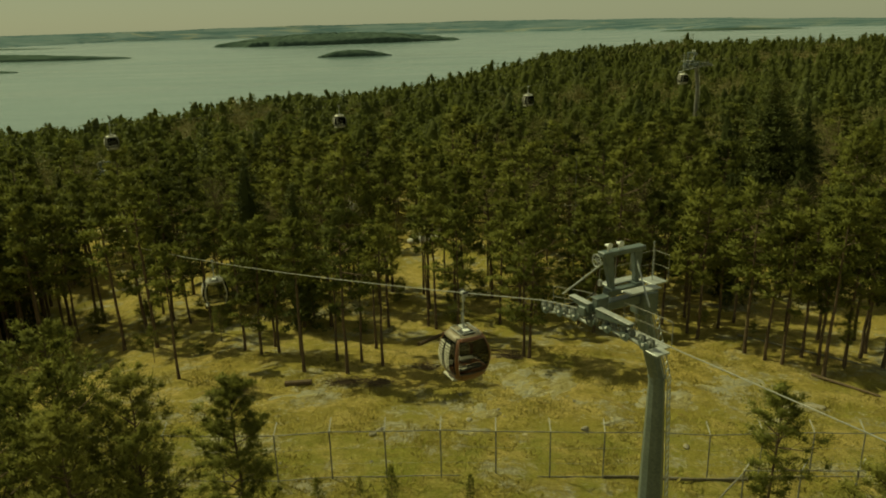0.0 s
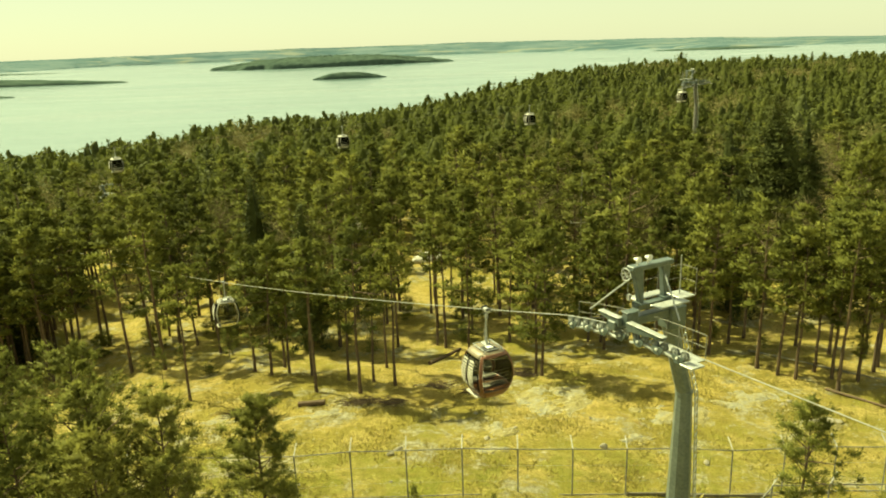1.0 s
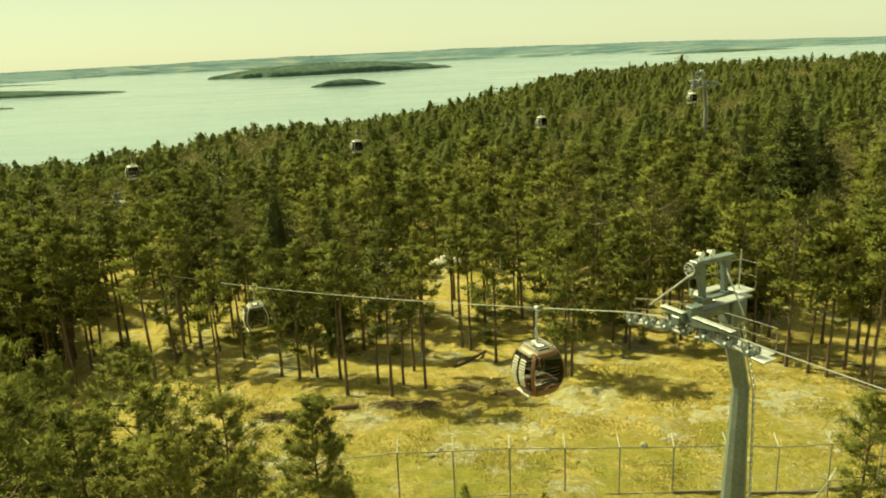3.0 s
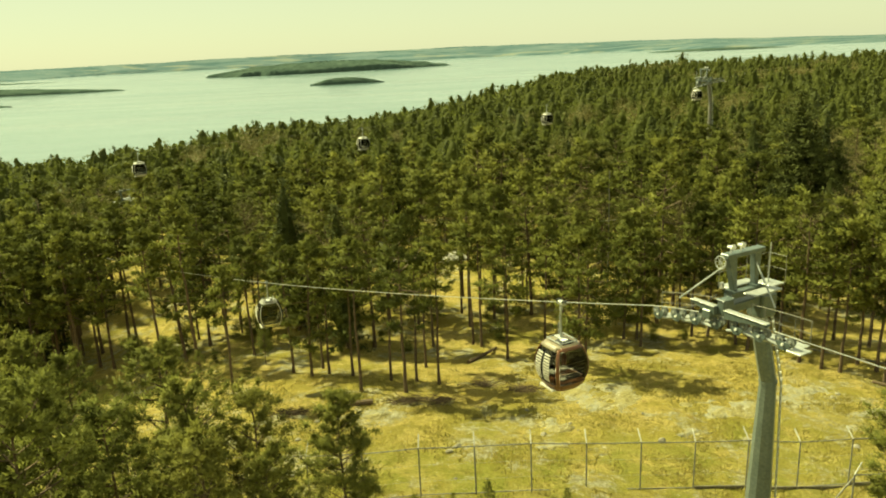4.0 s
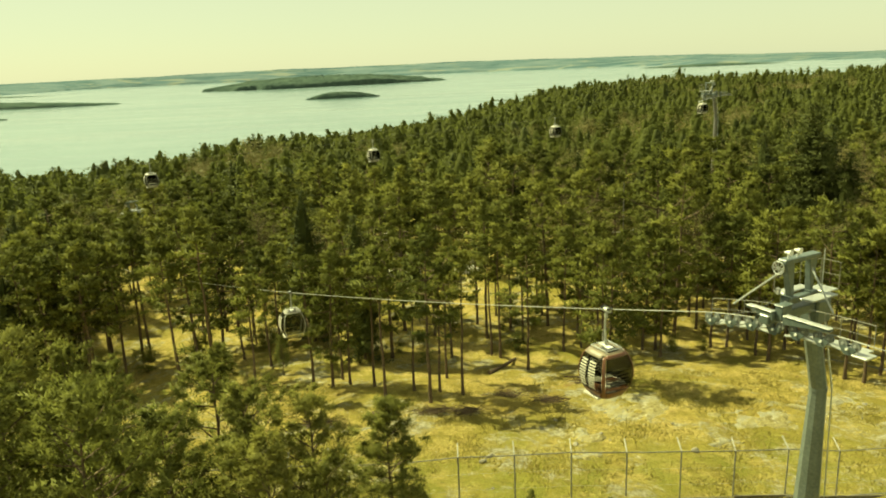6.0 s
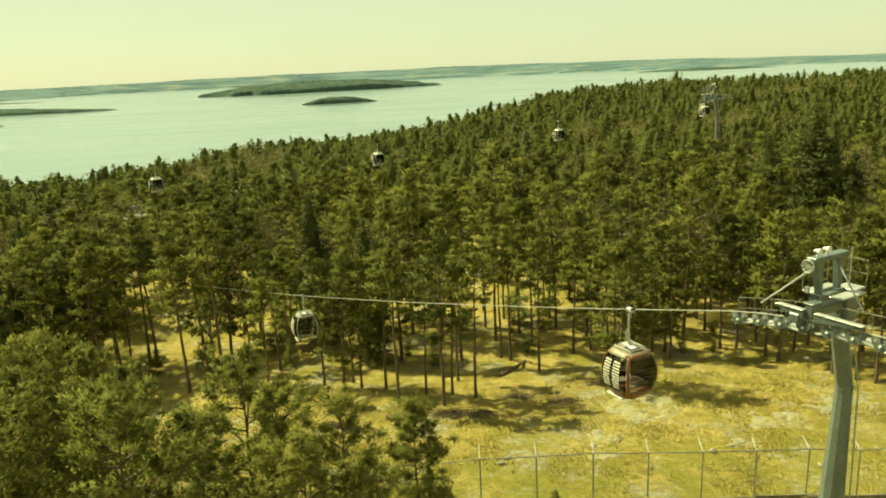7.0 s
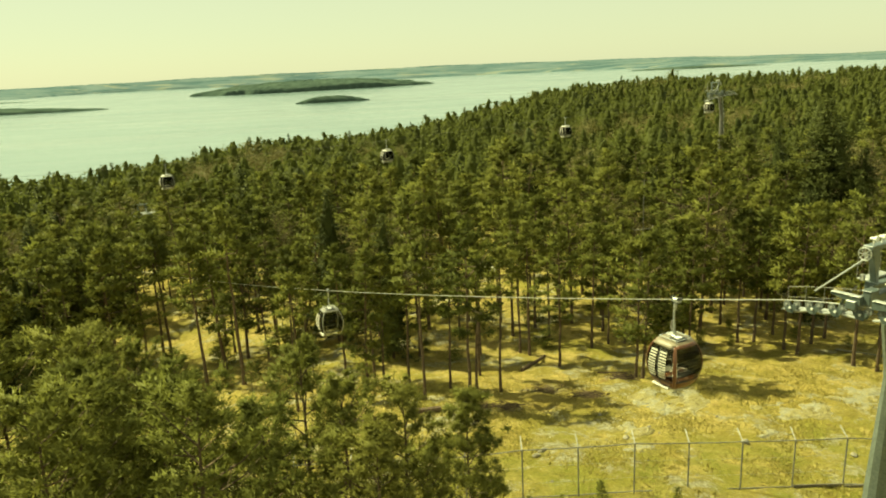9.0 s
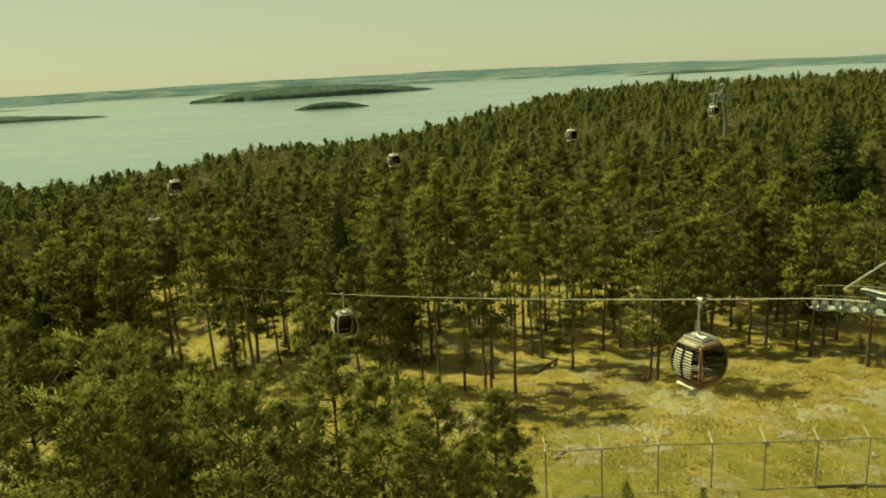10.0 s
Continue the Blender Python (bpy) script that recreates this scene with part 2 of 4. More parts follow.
def tube_into(bm, points, radii, sides=8, caps=True):
    """A tube along points, added to a bmesh."""
    points = [Vector(q) for q in points]
    if isinstance(radii, (int, float)):
        radii = [radii] * len(points)
    rings = []
    for i, q in enumerate(points):
        d = (points[min(i + 1, len(points) - 1)] - points[max(i - 1, 0)]).normalized()
        side = d.cross(Vector((0, 0, 1)) if abs(d.z) < 0.9 else Vector((1, 0, 0))).normalized()
        up = side.cross(d)
        rings.append([bm.verts.new(q + (side * math.cos(a) + up * math.sin(a)) * radii[i]) for a in (2 * math.pi * k / sides for k in range(sides))])
    for a, b in zip(rings, rings[1:]):
        for k in range(sides):
            bm.faces.new((a[k], a[(k + 1) % sides], b[(k + 1) % sides], b[k]))
    if caps:
        bm.faces.new(rings[0][::-1])
        bm.faces.new(rings[-1])
    return bm


def tube(points, radii, sides=8):
    return tube_into(bmesh.new(), points, radii, sides)


def box_into(bm, centre, size, m=None, bevel=0.0):
    made = bmesh.ops.create_cube(bm, size=1.0)["verts"]
    bmesh.ops.scale(bm, vec=size, verts=made)
    bmesh.ops.translate(bm, vec=centre, verts=made)
    if bevel:
        edges = list({e for v in made for e in v.link_edges})
        got = bmesh.ops.bevel(bm, geom=edges, offset=bevel, segments=1, affect="EDGES")
        made = list({v for v in got["verts"]} | {v for v in made if v.is_valid})
    if m is not None:
        bmesh.ops.transform(bm, matrix=m, verts=made)
    return bm


def box(centre, size, m=None, bevel=0.0):
    return box_into(bmesh.new(), centre, size, m, bevel)


# ---- terrain ----
WATER = -24.0
SKY_AZ = (-60, -32, -28, -21, -17, -13, -6.3, -0.5, 4.7, 11, 17, 25, 30, 60)
SKY_TAN = (-0.105, -0.110, -0.1164, -0.1068, -0.0945, -0.0915, -0.0888, -0.0748, -0.0541, -0.0304, -0.0214, -0.0232, -0.0193, -0.015)


def near_height(x, y):
    """The meadow: level at the fence, falling away behind it and to one side."""
    z = np.interp(y, (-60, 0, 20, 26, 30, 40, 50, 56, 80, 400), (5.0, 2.2, 0.4, -0.1, -0.55, -2.1, -4.15, -4.5, -4.9, -6))
    z = z - 0.08 * np.clip(x - 2, 0, 30) * np.clip((46 - y) / 20, 0, 1)
    return z - 0.17 * np.clip(-16 - x, 0, 25) * np.clip((y - 38) / 8, 0, 1)


def far_height(x, y):
    """The wooded hill, as it stands against the water."""
    r, az = np.hypot(x, y) + 1e-6, np.degrees(np.arctan2(x, y))
    rs = np.clip(200 + (az + 32) / 50 * 160, 190, 420)
    crest = 18.6 + np.interp(az, SKY_AZ, SKY_TAN) * rs - 12.0
    z0 = -4.9
    f = np.clip((r - 85) / (rs - 85), 0, 1)
    z = z0 + (crest - z0) * f
    return np.where(r > rs, crest - (r - rs) * 0.12, z)


def ground_height(x, y):
    x, y = np.asarray(x, float), np.asarray(y, float)
    r = np.hypot(x, y)
    w = np.clip((r - 75) / 30, 0, 1) * (y > 0)
    behind = np.clip(near_height(x, np.maximum(y, -60)), -40, 8)
    z = behind * (1 - w) + far_height(x, y) * w
    z = z + 0.12 * np.sin(x * 0.31 + 1.3) * np.sin(y * 0.27) + 0.06 * np.sin(x * 0.9 + y * 0.7)
    return np.maximum(z, WATER - 8)


def axis_steps(lo, hi, step, far):
    inner = np.arange(lo, hi + step / 2, step)
    out, grow = [inner[-1]], step
    while out[-1] < far:
        grow *= 1.12
        out.append(out[-1] + grow)
    low, grow = [inner[0]], step
    while low[-1] > -far:
        grow *= 1.12
        low.append(low[-1] - grow)
    return np.concatenate([np.array(low[:0:-1]), inner, np.array(out[1:])])


gx, gy = axis_steps(-45, 40, 0.7, 4500), axis_steps(8, 80, 0.7, 4500)
XX, YY = np.meshgrid(gx, gy)
ZZ = ground_height(XX, YY)
near = (np.hypot(XX, YY - 40) < 60)
ZZ = ZZ + near * (np.random.normal(0, 0.025, ZZ.shape) + 0.07 * np.sin(XX * 1.7 + 2 * np.sin(YY * 0.6)) * np.sin(YY * 1.3 + XX * 0.4) + 0.05 * np.sin(XX * 2.9 + YY * 1.1))
nx, ny = len(gx), len(gy)
ids = np.arange(nx * ny).reshape(ny, nx)
quads = np.stack([ids[:-1, :-1], ids[:-1, 1:], ids[1:, 1:], ids[1:, :-1]], -1).reshape(-1, 4)
ground = mesh_object("ground", np.stack([XX, YY, ZZ], -1).reshape(-1, 3), quads, M_GROUND, smooth=True)
tagged(ground, "dry yellow-green meadow on granite sloping down to a bay", "ground", kind="structure")

# water out to the far shore
R_SEA, SEG = 4950, 96
ang = [2 * math.pi * k / SEG for k in range(SEG)]
bm = bmesh.new()
bm.faces.new([bm.verts.new((R_SEA * math.cos(a), R_SEA * math.sin(a), WATER)) for a in ang])
tagged(part("water", bm, M_WATER), "pale calm bay water reflecting the sky", "water", kind="structure")


def far_shore():
    """Low wooded land behind the bay, an arc from its shoreline to the skyline."""
    az = np.radians(np.arange(-75, 75.01, 0.12))
    shore = np.interp(np.degrees(az), (-75, -40, -31, -24, -16, -8, 2.6, 9, 21, 40, 75), (2600, 2900, 3340, 4560, 4700, 4660, 4460, 4420, 3930, 3400, 3000))
    wob = 60 * np.sin(az * 31) + 30 * np.sin(az * 83 + 1)
    verts = []
    steps = np.linspace(0, 1, 14)
    rng = np.random.default_rng(4)
    for f in steps:
        r = shore + wob + (4930 - shore - wob) * f
        top = 20 + 24 * np.clip(1 - (np.degrees(az) / 30) ** 2, 0, 1) - 0.6 * np.clip(np.degrees(az) - 8, 0, 30) + 1.8 * np.sin(az * 23 + 0.6) + 1.2 * np.sin(az * 57)
        z = WATER - 1 + (top - WATER) * (0.0 if f == 0 else 0.12 + 0.88 * f)
        z = z + (f > 0.2) * rng.normal(0, 0.7, az.shape)
        verts.append(np.stack([r * np.sin(az), r * np.cos(az), z], -1))
    n = len(az)
    ids = np.arange(n * len(steps)).reshape(len(steps), n)
    quads = np.stack([ids[:-1, :-1], ids[:-1, 1:], ids[1:, 1:], ids[1:, :-1]], -1).reshape(-1, 4)
    tagged(mesh_object("backdrop_shore", np.concatenate(verts), quads, M_FARLAND, smooth=True), "low wooded shore across the bay, painted in blue-green haze", "far shore", kind="structure")


far_shore()


def island(centre, half_long, half_wide, turn, high, seed):
    """A low island: a pale waterline under a close, slightly uneven canopy."""
    rng = np.random.default_rng(seed)
    n, rings = 300, 16
    a = np.linspace(0, 2 * np.pi, n, endpoint=False)
    edge = 1 + 0.12 * np.sin(a * 3 + seed) + 0.06 * np.sin(a * 7 + seed * 2) + 0.03 * np.sin(a * 17)
    verts = []
    for k in range(rings):
        f = 1 - (k / (rings - 1)) ** 1.3 * 0.97
        x, y = half_long * edge * f * np.cos(a), half_wide * edge * f * np.sin(a)
        low = 0.3 + 0.1 * np.sin(a * 5 + seed)
        z = WATER - 0.5 + (0 if k == 0 else high * (low + (1 - low) * (1 - f * f) ** 0.6))
        z = np.where(k > 0, (z - WATER) * (1 - 0.9 * np.clip(np.abs(f * np.cos(a)), 0, 1) ** 3) + WATER, z) + (k > 0) * rng.normal(0, high * 0.05, n)
        c, s = math.cos(radians(turn)), math.sin(radians(turn))
        verts.append(np.stack([centre[0] + c * x - s * y, centre[1] + s * x + c * y, z], -1))
    ids = np.arange(n * rings).reshape(rings, n)
    nxt = np.roll(ids, -1, 1)
    quads = np.stack([ids[:-1], nxt[:-1], nxt[1:], ids[1:]], -1).reshape(-1, 4)
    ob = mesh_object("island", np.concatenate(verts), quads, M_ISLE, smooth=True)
    return tagged(ob, "low wooded island lying in the pale bay", "island", "islands in the bay", "structure")


island((-318, 2190), 345, 110, 24, 29, 1)
island((-151, 1172), 56, 12, 10, 9.5, 2)
island((-1012, 1330), 430, 60, 3, 13, 3)
island((-620, 900), 95, 16, 0, 4, 5)
island((1130, 3000), 260, 60, -6, 9, 7)
island((-1560, 2450), 260, 40, 5, 4, 8)


# ---- trees ----
def blades(rng, centres, outward, spread, count, length, width, loose=0.5, flat=0.55):
    """Needle sprays: slim triangles that burst from each centre and face outwards more or less: corners and faces."""
    n = len(centres) * count
    out = np.repeat(outward, count, 0)
    d = rng.normal(0, 1, (n, 3)) * (1, 1, 0.7) + out * 0.5 + (0, 0, 0.25)
    d /= np.linalg.norm(d, axis=1, keepdims=True) + 1e-9
    c = np.repeat(centres, count, 0) + rng.normal(0, spread, (n, 3)) * (1, 1, flat)
    nrm = out + rng.normal(0, loose, (n, 3)) + (0, 0, 0.45)
    s = np.cross(d, nrm)
    s /= np.linalg.norm(s, axis=1, keepdims=True) + 1e-9
    ln = (np.repeat(length, count) * rng.uniform(0.6, 1.3, n))[:, None]
    wd = (np.repeat(width, count) * rng.uniform(0.6, 1.3, n))[:, None]
    v = np.stack([c - d * ln * 0.2 + s * wd * 0.5, c + d * ln * 0.8, c - d * ln * 0.2 - s * wd * 0.5], 1).reshape(-1, 3)
    return v, np.arange(n * 3).reshape(-1, 3)


def limb_tube(verts, faces, pts, radii, sides):
    """Adds a tapered tube of quads to lists of corners and faces."""
    base = sum(len(v) for v in verts)
    pts = np.asarray(pts, float)
    ring = []
    for i, q in enumerate(pts):
        d = pts[min(i + 1, len(pts) - 1)] - pts[max(i - 1, 0)]
        d = d / (np.linalg.norm(d) + 1e-9)
        ref = np.array((0, 0, 1.0)) if abs(d[2]) < 0.9 else np.array((1.0, 0, 0))
        s = np.cross(d, ref)
        s /= np.linalg.norm(s)
        u = np.cross(s, d)
        a = np.linspace(0, 2 * np.pi, sides, endpoint=False)[:, None]
        ring.append(q + (np.cos(a) * s + np.sin(a) * u) * radii[i])
    verts.append(np.concatenate(ring))
    for i in range(len(pts) - 1):
        for k in range(sides):
            a, b = base + i * sides + k, base + i * sides + (k + 1) % sides
            faces.append((a, b, b + sides, a + sides))


def tree_arrays(seed, high, base, reach, tufts, per, length, width, shape="shrub", limbs=26, sides=7, lean=0.03, spread=0.4, core=0.0):
    """Trunk with limbs, and crown, as arrays; the foot at the origin."""
    rng = np.random.default_rng(seed)
    tv, tf = [], []
    k = 9
    hs = np.linspace(-0.4, high * 0.97, k)
    bend = rng.normal(0, 1, 2) * lean
    wob = np.cumsum(rng.normal(0, 0.05, (k, 2)), 0)
    px = np.stack([bend[0] * hs + wob[:, 0] * 0.6, bend[1] * hs + wob[:, 1] * 0.6, hs], -1)
    r0 = 0.0095 * high + 0.015
    limb_tube(tv, tf, px, r0 * (1 - 0.88 * (np.clip(hs, 0, None) / high) ** 1.1) * np.where(hs < 0.1, 1.35, 1.0), sides)
    spots, weight = [], []
    for i in range(limbs):
        f = (i + rng.uniform(0, 1)) / limbs
        h = high * (base + (0.985 - base) * f)
        if shape == "spruce":
            reachf = (1 - f) ** 0.85 * 0.95 + 0.06
            rise = -0.25 + 0.25 * f
        elif shape == "bare":
            reachf, rise = math.sin(math.pi * (0.15 + 0.8 * f)) * 0.9 + 0.15, 0.9
        else:
            reachf = min(1, 0.45 + 1.6 * f) * (1 - 0.94 * f) ** 0.6 * rng.uniform(0.5, 1.3)
            rise = 0.1 + 0.7 * f + rng.normal(0, 0.15)
        ln = reach * reachf
        a = i * 2.4 + rng.normal(0, 0.5)
        root = np.array([np.interp(h, hs, px[:, 0]), np.interp(h, hs, px[:, 1]), h])
        d = np.array([math.cos(a), math.sin(a), rise])
        tip = root + d * ln
        mid = root + d * ln * 0.5 + np.array((0, 0, -0.06 * ln if shape != "bare" else 0.0))
        limb_tube(tv, tf, [root, mid, tip], [0.016 + 0.01 * ln, 0.011 + 0.005 * ln, 0.004], 3)
        spots.append((root, mid, tip))
        weight.append(ln + 0.12)
    weight = np.array(weight) / sum(weight)
    pick = rng.choice(limbs, tufts, p=weight)
    s = rng.uniform(0.1, 1.05, tufts)
    clump = shape == "shrub"
    if clump:
        # needles gather in a few clumps on each limb
        which = rng.integers(0, 4, tufts)
        s = np.linspace(0.28, 1.03, 4)[which] + rng.normal(0, 0.035, tufts)
        aside = rng.normal(0, 0.08 * reach, (limbs, 4, 3)) * (1, 1, 0.5)
    root, mid, tip = (np.array([spots[i][q] for i in pick]) for q in range(3))
    c = np.where(s[:, None] < 0.5, root + (mid - root) * s[:, None] * 2, mid + (tip - mid) * (s[:, None] * 2 - 1))
    if clump:
        c = c + aside[pick, which]
    c = c + rng.normal(0, (0.055 if clump else 0.09) * reach, (tufts, 3)) * (1, 1, 0.4) + np.array((0, 0, 0.05))
    top = np.array([px[-1] + (0, 0, 0.05)]) + rng.normal(0, 1, (max(3, tufts // 40), 3)) * (0.05, 0.05, 0.14)
    c = np.concatenate([c, top])
    axis = np.stack([np.interp(c[:, 2], hs, px[:, 0]), np.interp(c[:, 2], hs, px[:, 1]), c[:, 2] - 0.25 * reach], -1)
    out = (c - axis) / reach
    out /= np.linalg.norm(out, axis=1, keepdims=True) + 1e-6
    small = 0.45 + 0.55 * np.clip((high - c[:, 2]) / (0.2 * high), 0, 1)
    cv, cf = blades(rng, c, out, length * spread, per, length * small, width * small, 0.3 if clump else 0.5)
    if core:
        # the dense shaded heart of the crown
        hs2 = np.linspace(high * base, high * 0.95, 5)
        shape_r = np.array((0.3, 0.95, 0.7, 0.42, 0.08)) * core * reach
        kv, kf = [], []
        for i in range(4):
            for q in range(6):
                corner = []
                for j, dq in ((i, 0), (i, 1), (i + 1, 1), (i + 1, 0)):
                    a = (q + dq) * math.pi / 3 + j * 0.4
                    rr = shape_r[j] * (1 + 0.3 * math.sin((q + dq) % 6 * 2.7 + seed + j))
                    corner.append((np.interp(hs2[j], hs, px[:, 0]) + rr * math.cos(a), np.interp(hs2[j], hs, px[:, 1]) + rr * math.sin(a), hs2[j]))
                kf += [(len(kv), len(kv) + 1, len(kv) + 2), (len(kv), len(kv) + 2, len(kv) + 3)]
                kv += corner
        cf = np.concatenate([cf, np.array(kf) + len(cv)])
        cv = np.concatenate([cv, np.array(kv)])
    return np.concatenate(tv), np.array(tf), cv, cf


def pad_arrays(seed, high, base, reach, limbs, pads, per, size, length, width, young=False, sides=7, lean=0.03):
    """A pine: trunk, forking limbs, and flat pads of needles on the outer limbs with gaps between them; the foot at the origin."""
    rng = np.random.default_rng(seed)
    tv, tf = [], []
    k = 10
    hs = np.linspace(-0.4, high * 0.97, k)
    bend = rng.normal(0, 1, 2) * lean
    wob = np.cumsum(rng.normal(0, 0.06, (k, 2)), 0)
    px = np.stack([bend[0] * hs + wob[:, 0] * 0.6, bend[1] * hs + wob[:, 1] * 0.6, hs], -1)
    r0 = 0.0095 * high + 0.015
    limb_tube(tv, tf, px, r0 * (1 - 0.88 * (np.clip(hs, 0, None) / high) ** 1.1) * np.where(hs < 0.1, 1.35, 1.0), sides)
    gap = rng.uniform(0, 6.28)
    centres, sizes = [], []
    for i in range(limbs):
        f = (i + rng.uniform(0.1, 0.9)) / limbs
        h = high * (base + (0.97 - base) * f)
        wide = min(1.0, 0.62 + 1.5 * f) * (1 - max(0.0, (f - 0.2) / 0.8) ** 1.9 * 0.76)
        a = i * 2.4 + rng.normal(0, 0.45)
        ln = reach * wide * rng.uniform(0.6, 1.25) * (1 - 0.35 * max(0.0, math.cos(a - gap - 3 * f)))
        rise = (0.15 + 0.65 * f if young else -0.12 + 0.62 * f) + rng.normal(0, 0.13)
        root = np.array([np.interp(h, hs, px[:, 0]), np.interp(h, hs, px[:, 1]), h])
        d = np.array([math.cos(a), math.sin(a), rise])
        mid = root + d * ln * 0.55 + np.array((0, 0, -0.05 * ln))
        tip = root + d * ln + np.array((0, 0, 0.1 * ln))
        limb_tube(tv, tf, [root, mid, tip], [0.018 + 0.012 * ln, 0.012 + 0.006 * ln, 0.004], 3)
        aside = np.array([-d[1], d[0], 0.0])
        for q in range(pads):
            s = 1.0 - 0.62 * q / max(1, pads - 1) * rng.uniform(0.6, 1.0) if pads > 1 else 0.9
            spread = rng.normal(0, 0.3) * ln * (1.15 - 0.5 * s) if q else 0.0
            at = mid + (tip - mid) * (s - 0.55) / 0.45 if s > 0.55 else root + (mid - root) * s / 0.55
            centre = at + aside * spread + np.array((0, 0, rng.normal(0.06, 0.1)))
            if abs(spread) > 0.25:
                limb_tube(tv, tf, [at - d * 0.15 * ln, centre], [0.008 + 0.004 * ln, 0.004], 3)
            centres.append(centre)
            sizes.append(size * rng.uniform(0.65, 1.3) * (0.55 + 0.45 * wide))
    for q in range(3):
        centres.append(px[-1] + rng.normal(0, 0.12, 3) * (1, 1, 1.6) - (0, 0, 0.12 * q))
        sizes.append(size * (0.55 + 0.12 * q))
    centres, sizes = np.array(centres), np.array(sizes)
    n = len(centres) * per
    u = rng.normal(0, 1, (n, 3))
    u /= np.linalg.norm(u, axis=1, keepdims=True) + 1e-9
    r = np.repeat(sizes, per)[:, None]
    c = np.repeat(centres, per, 0) + u * r * np.abs(rng.normal(0, 0.66 if young else 0.58, (n, 1))) * (1, 1, 0.75 if young else 0.55)
    tree_out = c - np.stack([np.interp(c[:, 2], hs, px[:, 0]), np.interp(c[:, 2], hs, px[:, 1]), c[:, 2]], -1)
    tree_out /= np.linalg.norm(tree_out, axis=1, keepdims=True) + 1e-6
    d = u * 0.7 + tree_out * 0.35 + rng.normal(0, 0.55, (n, 3)) + (0, 0, 0.3)
    d /= np.linalg.norm(d, axis=1, keepdims=True) + 1e-9
    nrm = u * (0.75, 0.75, 0.9) + tree_out * 0.7 + rng.normal(0, 0.13, (n, 3)) + (0, 0, 0.5)
    s = np.cross(d, nrm)
    s /= np.linalg.norm(s, axis=1, keepdims=True) + 1e-9
    ln = length * rng.uniform(0.6, 1.3, (n, 1))
    wd = width * rng.uniform(0.6, 1.3, (n, 1))
    v = np.stack([c - d * ln * 0.3 + s * wd * 0.5, c + d * ln * 0.7, c - d * ln * 0.3 - s * wd * 0.5], 1).reshape(-1, 3)
    # a pad's needles shade together, as a soft clump
    soft = u * (0.5, 0.5, 0.6) + tree_out * 0.7 + rng.normal(0, 0.25, (n, 3)) + (0, 0, 0.3)
    soft /= np.linalg.norm(soft, axis=1, keepdims=True) + 1e-9
    return np.concatenate(tv), np.array(tf), v, np.arange(n * 3).reshape(-1, 3), np.repeat(soft, 3, 0)


LABEL = {"pine": "slender pine with a bare brown trunk and green crown", "spruce": "tall dark green spruce with drooping branches", "bare": "leafless birch with a haze of brown twigs", "young": "bushy young pine with fresh green needles beside a fence", "shrub": "low dark green bush growing under the pines"}
NEEDLES = {"pine": M_PINE, "spruce": M_SPRUCE, "bare": M_TWIG, "young": M_YOUNG, "shrub": M_PINE}


def tree_thing(shape, m, arrays, group, label=""):
    tv, tf, cv, cf = arrays[:4]
    ob = thing({"pine": "pine_tree", "young": "young_pine", "spruce": "spruce_tree", "bare": "birch_tree", "shrub": "bush"}[shape], m, label or LABEL[shape], "bush" if shape == "shrub" else "tree", group)
    mesh_object("trunk", tv, tf, M_BARK, ob, smooth=True)
    mesh_object("crown", cv, cf, NEEDLES[shape], ob, smooth=len(arrays) > 4, normals=arrays[4] if len(arrays) > 4 else None)
    return ob


def spot(x, y, turn=0.0, size=1.0, sink=0.05):
    return pose(x, y, float(ground_height(x, y)) - sink, 0, 0, turn) @ Matrix.Diagonal((size, size, size, 1))


PINE_FORMS = ((0.2, 2.2, 24), (0.28, 1.9, 22), (0.18, 2.1, 25), (0.32, 2.4, 22), (0.14, 2.0, 26), (0.26, 2.5, 24), (0.42, 2.1, 19), (0.48, 1.9, 17), (0.4, 2.3, 19), (0.62, 1.5, 12))
PINES = [pad_arrays(10 + i, 10.0, b, r, n, 4, 40, 0.54, 0.28, 0.118) for i, (b, r, n) in enumerate(PINE_FORMS)]
SPRUCES = [tree_arrays(40 + i, 14.0, 0.06, r, 600, 9, 0.42, 0.13, "spruce", 70, core=0.5) for i, r in enumerate((3.0, 2.5))]
SPRUCES.append(tree_arrays(47, 14.0, 0.05, 4.4, 1900, 10, 0.42, 0.13, "spruce", 90, core=0.26))
BARES = [tree_arrays(50 + i, 10.0, 0.3, 2.2, 330, 7, 0.75, 0.03, "bare", 40) for i in range(2)]
YOUNG_FORMS = ((0.14, 2.2, 50, 4, 96), (0.12, 2.0, 48, 4, 96), (0.2, 2.2, 44, 4, 96), (0.28, 2.1, 40, 4, 96), (0.44, 1.75, 30, 4, 90), (0.14, 2.5, 60, 5, 135))
YOUNG = [pad_arrays(60 + i, 10.0, b, r, n, q, k, 0.37, 0.17, 0.053, True, 8, 0.02) for i, (b, r, n, q, k) in enumerate(YOUNG_FORMS)]
SHRUBS = [tree_arrays(90 + i, 10.0, 0.03, r, 160, 9, 0.95, 0.28, "shrub", 26, 5, 0.05, 0.6) for i, r in enumerate((4.5, 6.0))]
rng = random.Random(7)
made = {}


def plant(shape, k, x, y, size, group="trees of the wood"):
    m = spot(x, y, rng.uniform(0, 360), size)
    if (shape, k) in made:
        return copy_thing(made[shape, k], m @ Matrix.Diagonal([1 / v for v in made[shape, k].scale] + [1]))
    made[shape, k] = tree_thing(shape, m, {"pine": PINES, "spruce": SPRUCES, "bare": BARES, "young": YOUNG, "shrub": SHRUBS}[shape][k], group)
    return made[shape, k]

